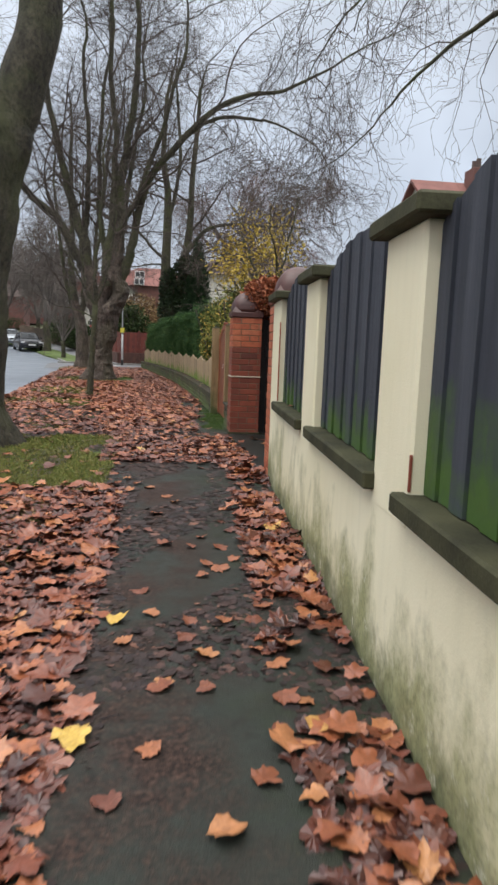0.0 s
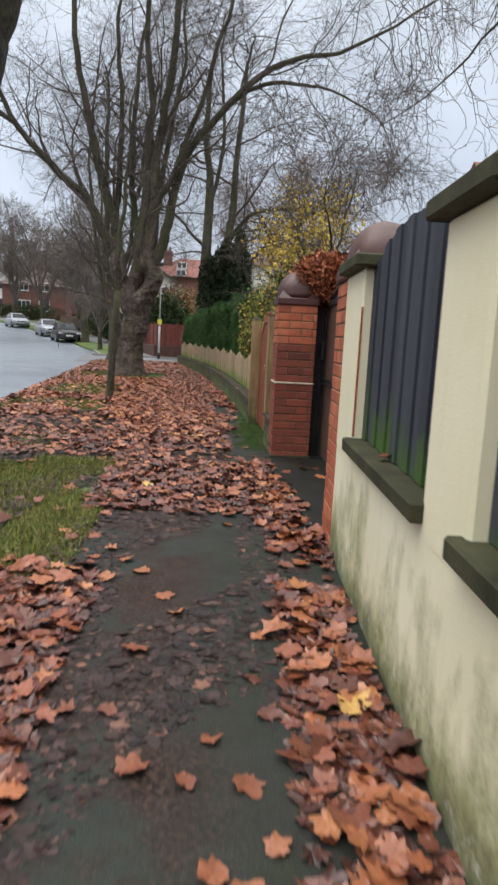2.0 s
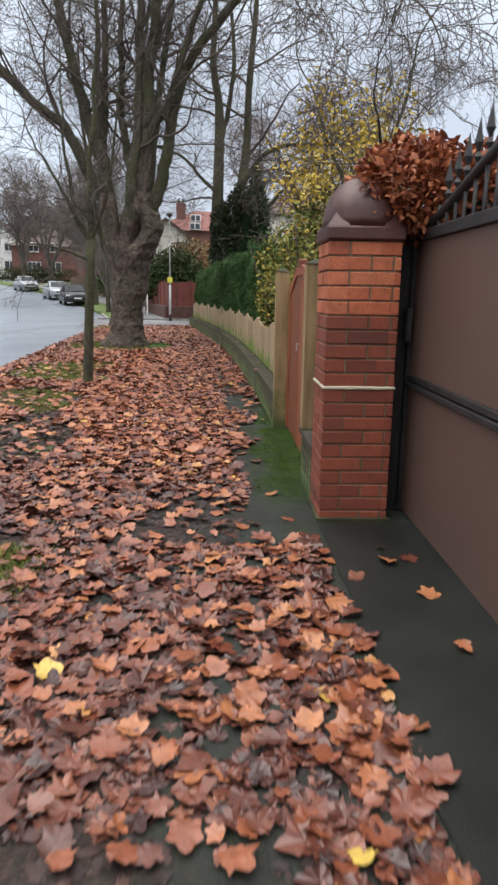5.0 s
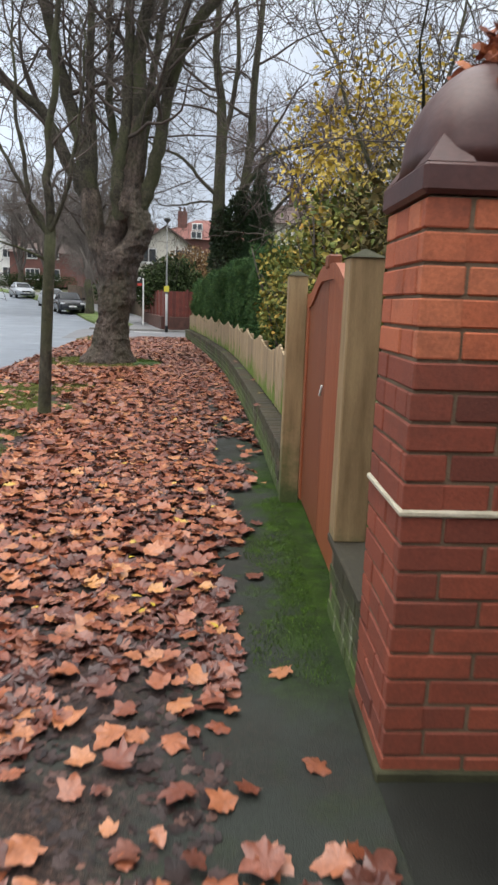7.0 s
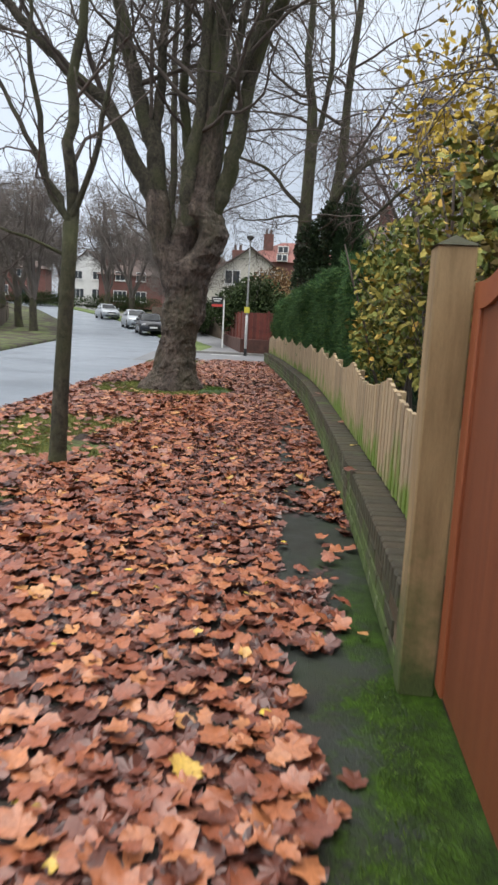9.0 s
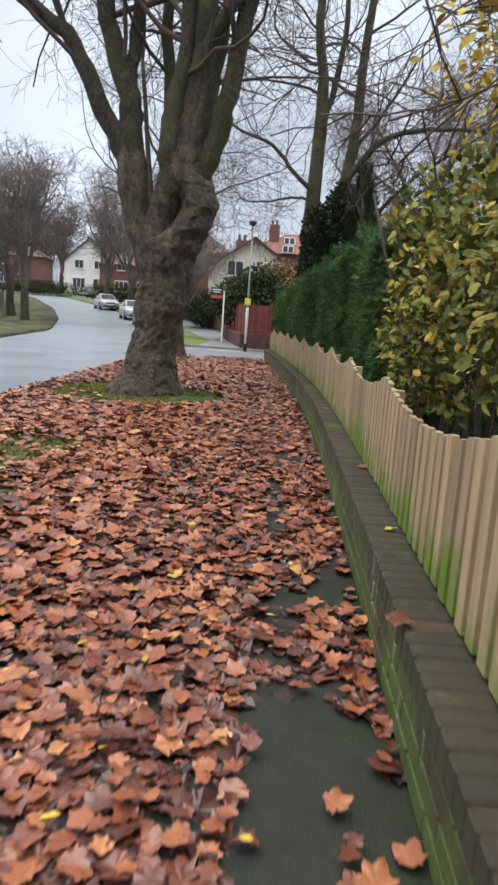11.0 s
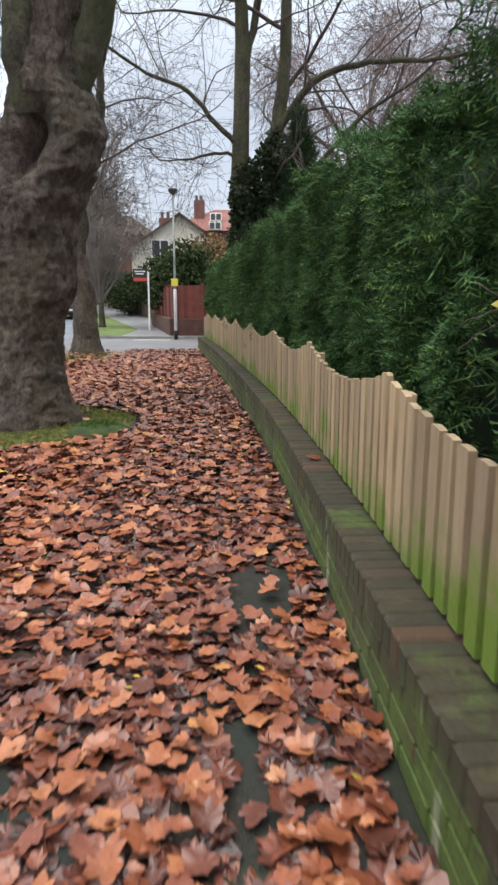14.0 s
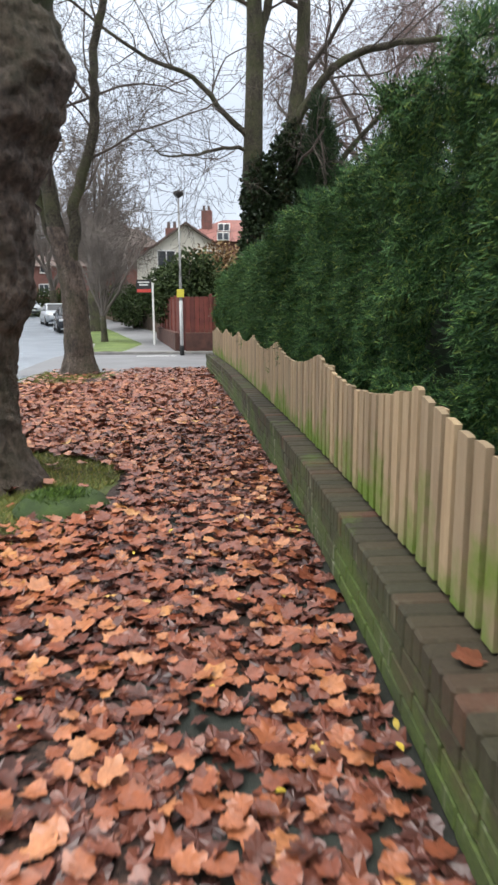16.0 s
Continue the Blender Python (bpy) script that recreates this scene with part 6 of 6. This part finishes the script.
# ---- parked cars ----
def car(label, x, y, turn, paint):
    """A hatchback: lofted body and cabin, windows, lamps, bumpers, plate, wheels with tyres and rims. Its front faces local -y."""
    ob = thing("car", label, "car", pose(x, y, rise(y) - 0.09, 0, 0, turn), "parked cars")

    def loft(rows):
        bm = bmesh.new()
        rings = []
        for yy_, half, z0, z1, tuck in rows:
            rings.append([bm.verts.new(p) for p in ((-half, yy_, z0), (-half - 0.03, yy_, (z0 + z1) / 2), (-half + tuck, yy_, z1), (half - tuck, yy_, z1), (half + 0.03, yy_, (z0 + z1) / 2), (half, yy_, z0))])
        for a, b in zip(rings, rings[1:]):
            for i in range(6):
                bm.faces.new((a[i], a[(i + 1) % 6], b[(i + 1) % 6], b[i]))
        bm.faces.new(rings[0])
        bm.faces.new(list(reversed(rings[-1])))
        bmesh.ops.recalc_face_normals(bm, faces=bm.faces)
        bmesh.ops.bevel(bm, geom=list(bm.edges), offset=0.03, segments=2, affect="EDGES")
        return bm
    body = part("body", loft([(-2.08, 0.62, 0.35, 0.62, 0.06), (-1.95, 0.82, 0.24, 0.74, 0.08), (-1.2, 0.87, 0.20, 0.90, 0.10), (-0.9, 0.88, 0.20, 0.95, 0.10), (1.5, 0.88, 0.20, 0.98, 0.10), (1.95, 0.84, 0.26, 0.95, 0.10), (2.06, 0.72, 0.36, 0.80, 0.08)]), M[paint], ob, "", True)
    part("cabin", loft([(-0.95, 0.74, 0.90, 0.96, 0.08), (-0.25, 0.74, 0.90, 1.40, 0.16), (0.4, 0.74, 0.90, 1.46, 0.17), (1.3, 0.74, 0.90, 1.40, 0.16), (1.85, 0.70, 0.90, 1.00, 0.10)]), M[paint], ob, "", True)

    def quad(name, pts, mat, th=0.02):
        bm = bmesh.new()
        bm.faces.new([bm.verts.new(p) for p in pts])
        bmesh.ops.solidify(bm, geom=list(bm.faces), thickness=th)
        part(name, bm, M[mat], ob)
    quad("windscreen", [(-0.66, -0.93, 0.98), (0.66, -0.93, 0.98), (0.56, -0.33, 1.38), (-0.56, -0.33, 1.38)], "glass")
    quad("rear_window", [(-0.56, 1.42, 1.36), (0.56, 1.42, 1.36), (0.62, 1.88, 1.04), (-0.62, 1.88, 1.04)], "glass")
    for s in (-1, 1):
        quad("side_window", [(s * 0.785, -0.65, 0.99), (s * 0.785, 0.45, 0.99), (s * 0.66, 0.45, 1.37), (s * 0.66, -0.22, 1.36)], "glass")
        quad("side_window", [(s * 0.785, 0.52, 0.99), (s * 0.785, 1.5, 1.0), (s * 0.66, 1.2, 1.36), (s * 0.66, 0.52, 1.37)], "glass")
        part("headlamp", box(s * 0.66 - 0.15, s * 0.66 + 0.15, -2.05, -1.9, 0.60, 0.72, 0.03), M["lamp_glass"], ob)
        part("mirror", box(s * 0.95 - 0.08, s * 0.95 + 0.08, -0.72, -0.62, 0.95, 1.07, 0.02), M[paint], ob)
        for wy in (-1.3, 1.25):
            w = part("wheel", lathe([(0.29, -0.1), (0.32, -0.07), (0.32, 0.07), (0.29, 0.1)], 18), M["rubber"], ob, "", True)
            w.matrix_basis = pose(s * 0.80, wy, 0.32, 0, 90, 0)
            part("rim", lathe([(0.20, -0.108), (0.215, 0.0), (0.20, 0.108)], 14), M["steel"], w)
    part("grille", box(-0.40, 0.40, -2.10, -2.04, 0.52, 0.66, 0.01), M["black"], ob)
    part("bumper_intake", box(-0.6, 0.6, -2.08, -1.98, 0.27, 0.38, 0.02), M["black"], ob)
    part("number_plate", box(-0.26, 0.26, -2.125, -2.105, 0.42, 0.53, 0.004), M["white_paint"], ob)


car("black hatchback parked at the kerb", -10.35, 56.6, 20, "car_black")
car("silver hatchback parked behind a black car", -13.1, 63.2, 23, "car_silver")
car("silver saloon parked further up the street", -19.2, 76.0, 28, "car_silver")


# ---- fallen leaves, scraps, grass ----
def density(x, y):
    """Leaves a square metre on the path and verge."""
    k = smooth_along(KERB, y) + 0.1
    wall = 1.02 + (y - 3.75) * 0.055 if y < 6.2 else (1.55 if y < 8.7 else 1.08 if y < 11.4 else smooth_along(WALL, y))
    if x < k or x > wall - 0.02:
        return 0.0
    n = noise.noise(Vector((x * 1.3, y * 1.0, 0.5)))
    if y < 8.4:
        d = (15.0 if y < 4.6 else 8.0) + 14 * max(0, n)
        edge = wall - x if y < 6.3 else 1.1 - x
        if 0 <= edge < 0.34:
            d = (230.0 * (1 - (edge / 0.42) ** 2) + 30) * (0.25 if noise.noise(Vector((x * 1.6, y * 1.4, 4.4))) < -0.22 else 1.0)
        elif edge < 0:
            d = 10.0
        if x < -0.05 and y < 5.4:
            d = 120.0 + 140 * max(0, n)
        if x < -0.15 and y >= 5.4:
            d = 9.0
        if y > 6.6 and x > -0.35:
            d = max(d, 110.0 + 60 * n if x < 1.05 else 8)
        return d
    if y < 11.6:
        k2 = (y - 8.4) / 3.2
        d = 85 + 275 * k2 + 110 * n
        if x > 0.66 + 0.30 * noise.noise(Vector((y * 1.7, 3.3, x * 2.0))):
            d = 7.0 + 12 * max(0, n)
        if x < -0.7:
            d = 100 + 80 * n
        return max(4.0, d)
    if y < 17 and -2.6 < x < -1.0 and noise.noise(Vector((x * 0.8, y * 0.6, 9.0))) > -0.08:
        return 42.0
    if (x + 1.75) ** 2 + (y - 20.8) ** 2 < 1.25 ** 2:
        return 22.0
    if y < 13.0 and x > 0.70 + 0.20 * (y - 11.6) + 0.22 * noise.noise(Vector((y * 1.9, 5.3, x * 2.0))):
        return 12.0
    d = 430 + 130 * n
    if y > 27.6 and x < -2.2:
        return 45.0
    if x > -0.45 + 0.25 * n:
        d *= 0.62
    if 12.2 < y < 17.2 and 0.05 < wall - x < 0.42:
        d = 16.0 if noise.noise(Vector((x * 2.2, y * 1.5, 6.1))) + 0.5 * noise.noise(Vector((x * 9.0, y * 6.0, 1.7))) < 0.06 else 300.0
    return d


nrng = np.random.default_rng(5)
litter = thing("leaf_litter", "wet orange and brown plane leaves lying on the path", "fallen leaves", kind="stuff")
places, near = [], []
for y0 in np.arange(-1.5, 30.6, 0.25):
    k0 = smooth_along(KERB, float(y0)) + 0.1
    for x0 in np.arange(k0, 1.6, 0.0625):
        d = density(float(x0) + 0.031, float(y0) + 0.125) * 0.015625
        for _ in range(int(d) + (1 if nrng.random() < d - int(d) else 0)):
            x, y = x0 + nrng.uniform(0, 0.0625), y0 + nrng.uniform(0, 0.25)
            if density(x, y) <= 0:
                continue
            (near if d < 0.75 and -0.6 < x < 1.3 and y < 11.5 and len(near) < 280 else places).append((x, y))
places, near = np.array(places), np.array(near)
chunks = []
which = nrng.integers(0, len(LEAVES), len(places))
for t in range(len(LEAVES)):
    p = places[which == t]
    n = len(p)
    z = np.array([0.012 + abs(nrng.normal(0, 0.014)) + (0.012 if q[1] > 10 else 0.0) for q in p])
    chunks.append(scatter(LEAVES[t], np.column_stack((p, z)), rotations(nrng, n, 0.17), nrng.uniform(0.06, 0.145, n) * np.where(p[:, 1] < 6.5, 1.15, np.where((p[:, 1] > 11) & (p[:, 0] > -0.3), 0.80, 1.0))))
joined("leaves", chunks, M["leaf"], litter, "stuff", "", True)
leaf_me = [mesh_of("leaf", v, f, M["leaf_one"], True) for v, f in LEAVES]
for i, (x, y) in enumerate(near):
    k = nrng.uniform(0.08, 0.135)
    piece("leaf", leaf_me[i % 14], litter, pose(x, y, 0.014, nrng.normal(0, 7), nrng.normal(0, 7), nrng.uniform(0, 360)) @ Matrix.Diagonal((k, k, k, 1)))
N = 130000
px, py = nrng.uniform(-2.6, 1.1, N), nrng.uniform(-1.0, 14.0, N) ** 1.0
keep = [(x, y) for x, y in zip(px, py) if noise.noise(Vector((x * 1.4, y * 0.9, 7.0))) + (0.45 if x < 0.05 else 0.3 if x > 0.62 and y < 6 else 0) - (0.3 if 5.3 < y < 8.3 and x < -0.3 else 0) > 0.02 and x < (0.98 if y < 11 else 0.85) and not (x > 0.6 and 8.9 < y < 11.5)]
kp = np.array(keep)
n = len(kp)
FLAT = [([(x, y, z * 0.18) for x, y, z in v], f) for v, f in LEAVES[:5]] + [([(x, y, z * 0.25) for x, y, z in v], f) for v, f in SCRAPS[:7]]
joined("leaf_scraps", [scatter(FLAT[t], np.column_stack((kp[t::12], nrng.uniform(0.003, 0.007, len(kp[t::12])))), rotations(nrng, len(kp[t::12]), 0.10), (1.9 if t < 3 else 1.0) * nrng.uniform(0.010, 0.046, len(kp[t::12]))) for t in range(12)], M["matted"], litter, "stuff")
N = 70000
px, py = nrng.uniform(-3.6, 1.15, N), nrng.uniform(-1.0, 30.4, N)
kp = np.array([(x, y) for x, y in zip(px, py) if density(float(x), float(y)) > 90])
n = len(kp)
joined("rotting_leaves", [scatter(LEAVES[3 + t], np.column_stack((kp[t::6], nrng.uniform(0.006, 0.020, len(kp[t::6])))), rotations(nrng, len(kp[t::6]), 0.14), nrng.uniform(0.06, 0.125, len(kp[t::6]))) for t in range(6)], M["mulch"], litter, "stuff")
N = 700
pw = np.column_stack((nrng.uniform(-1.2, 0.85, N), nrng.uniform(9.5, 20, N), nrng.uniform(0.03, 0.055, N)))
joined("small_yellow_leaves", [scatter(OVAL, pw[:110], rotations(nrng, 110, 0.2), nrng.uniform(0.025, 0.05, 110))], M["yellow_leaf"], litter, "stuff")

grass_beds = [(-2.2, -0.22, 5.2, 8.4, 60000), (-2.3, -0.55, 2.0, 5.6, 24000), (-2.4, -1.0, 8.6, 10.2, 4000), (-2.75, -1.05, 11.2, 17.4, 60000), (-3.0, -0.60, 19.4, 22.2, 42000), (-3.9, -2.2, 27.6, 30.3, 16000)]
gp = []
for x0, x1, y0, y1, n in grass_beds:
    for x, y in zip(nrng.uniform(x0, x1, n), nrng.uniform(y0, y1, n)):
        e = min(x - x0, x1 - x, y - y0, y1 - y)
        if noise.noise(Vector((x * 1.1, y * 1.1, 2.2))) + e * 0.9 > -0.12:
            gp.append((x, y, bed_height(x, y) - 0.004))
gp = np.array(gp)
n = len(gp)
grass = joined("grass", [scatter(BLADE, gp, rotations(nrng, n, 0.5), nrng.uniform(0.018, 0.055, n))], M["grass"], None, "stuff")
tagged(grass, "short rough grass tufts on the verge", "grass")
# moss cushions along the foot of the gate and on tree roots
nrng = np.random.default_rng(6)
mp = np.column_stack((nrng.uniform(0.78, 1.06, 7000), nrng.uniform(9.2, 11.6, 7000), np.full(7000, 0.006)))
mp = np.array([p for p in mp if noise.noise(Vector((p[0] * 3.5, p[1] * 2.0, 1.5))) + (p[0] - 0.86) * 1.8 > 0.12])
moss = joined("moss", [scatter(BLADE, mp, rotations(nrng, len(mp), 0.5), nrng.uniform(0.010, 0.022, len(mp)))], M["moss"], None, "stuff")
tagged(moss, "bright green moss along the path edge", "moss")

# a mossed stone by the roots of the great tree
stone = thing("mossy_stone", "flat moss-covered stone beside the tree roots", "stone", pose(-0.80, 20.35, 0.0))
bm = lathe([(0.30, -0.02), (0.31, 0.03), (0.24, 0.075), (0.10, 0.095)], 22, 0.25, 3)
part("body", bm, M["stone_moss"], stone, "", True)
sp = np.column_stack((nrng.normal(0, 0.13, 1500), nrng.normal(0, 0.13, 1500)))
sr = np.hypot(sp[:, 0], sp[:, 1])
sp = np.column_stack((sp, 0.095 - 0.9 * np.maximum(0, sr - 0.10) ** 1.4))[sr < 0.30]
joined("moss_cover", [scatter(BLADE, sp, rotations(nrng, len(sp), 0.6), nrng.uniform(0.02, 0.045, len(sp)))], M["moss"], stone, "stuff")

# stray leaves on the copings
for i, (x, y, z) in enumerate(((1.0, 1.55, 0.735), (0.985, 1.30, 0.73), (1.02, 1.75, 0.73), (1.12, 4.75, 0.73), (1.06, 14.1, 0.35), (1.02, 15.3, 0.35), (0.97, 13.2, 0.35), (0.86, 17.9, 0.35))):
    k = 0.07 + 0.012 * (i % 4)
    ob = piece("fallen_leaf", leaf_me[(i * 3 + 1) % 14], None, pose(x, y, z, 8, -6, i * 67) @ Matrix.Diagonal((k, k, k, 1)))
    tagged(ob, "curled brown plane leaf lying on the coping", "leaf", "leaves on the copings")
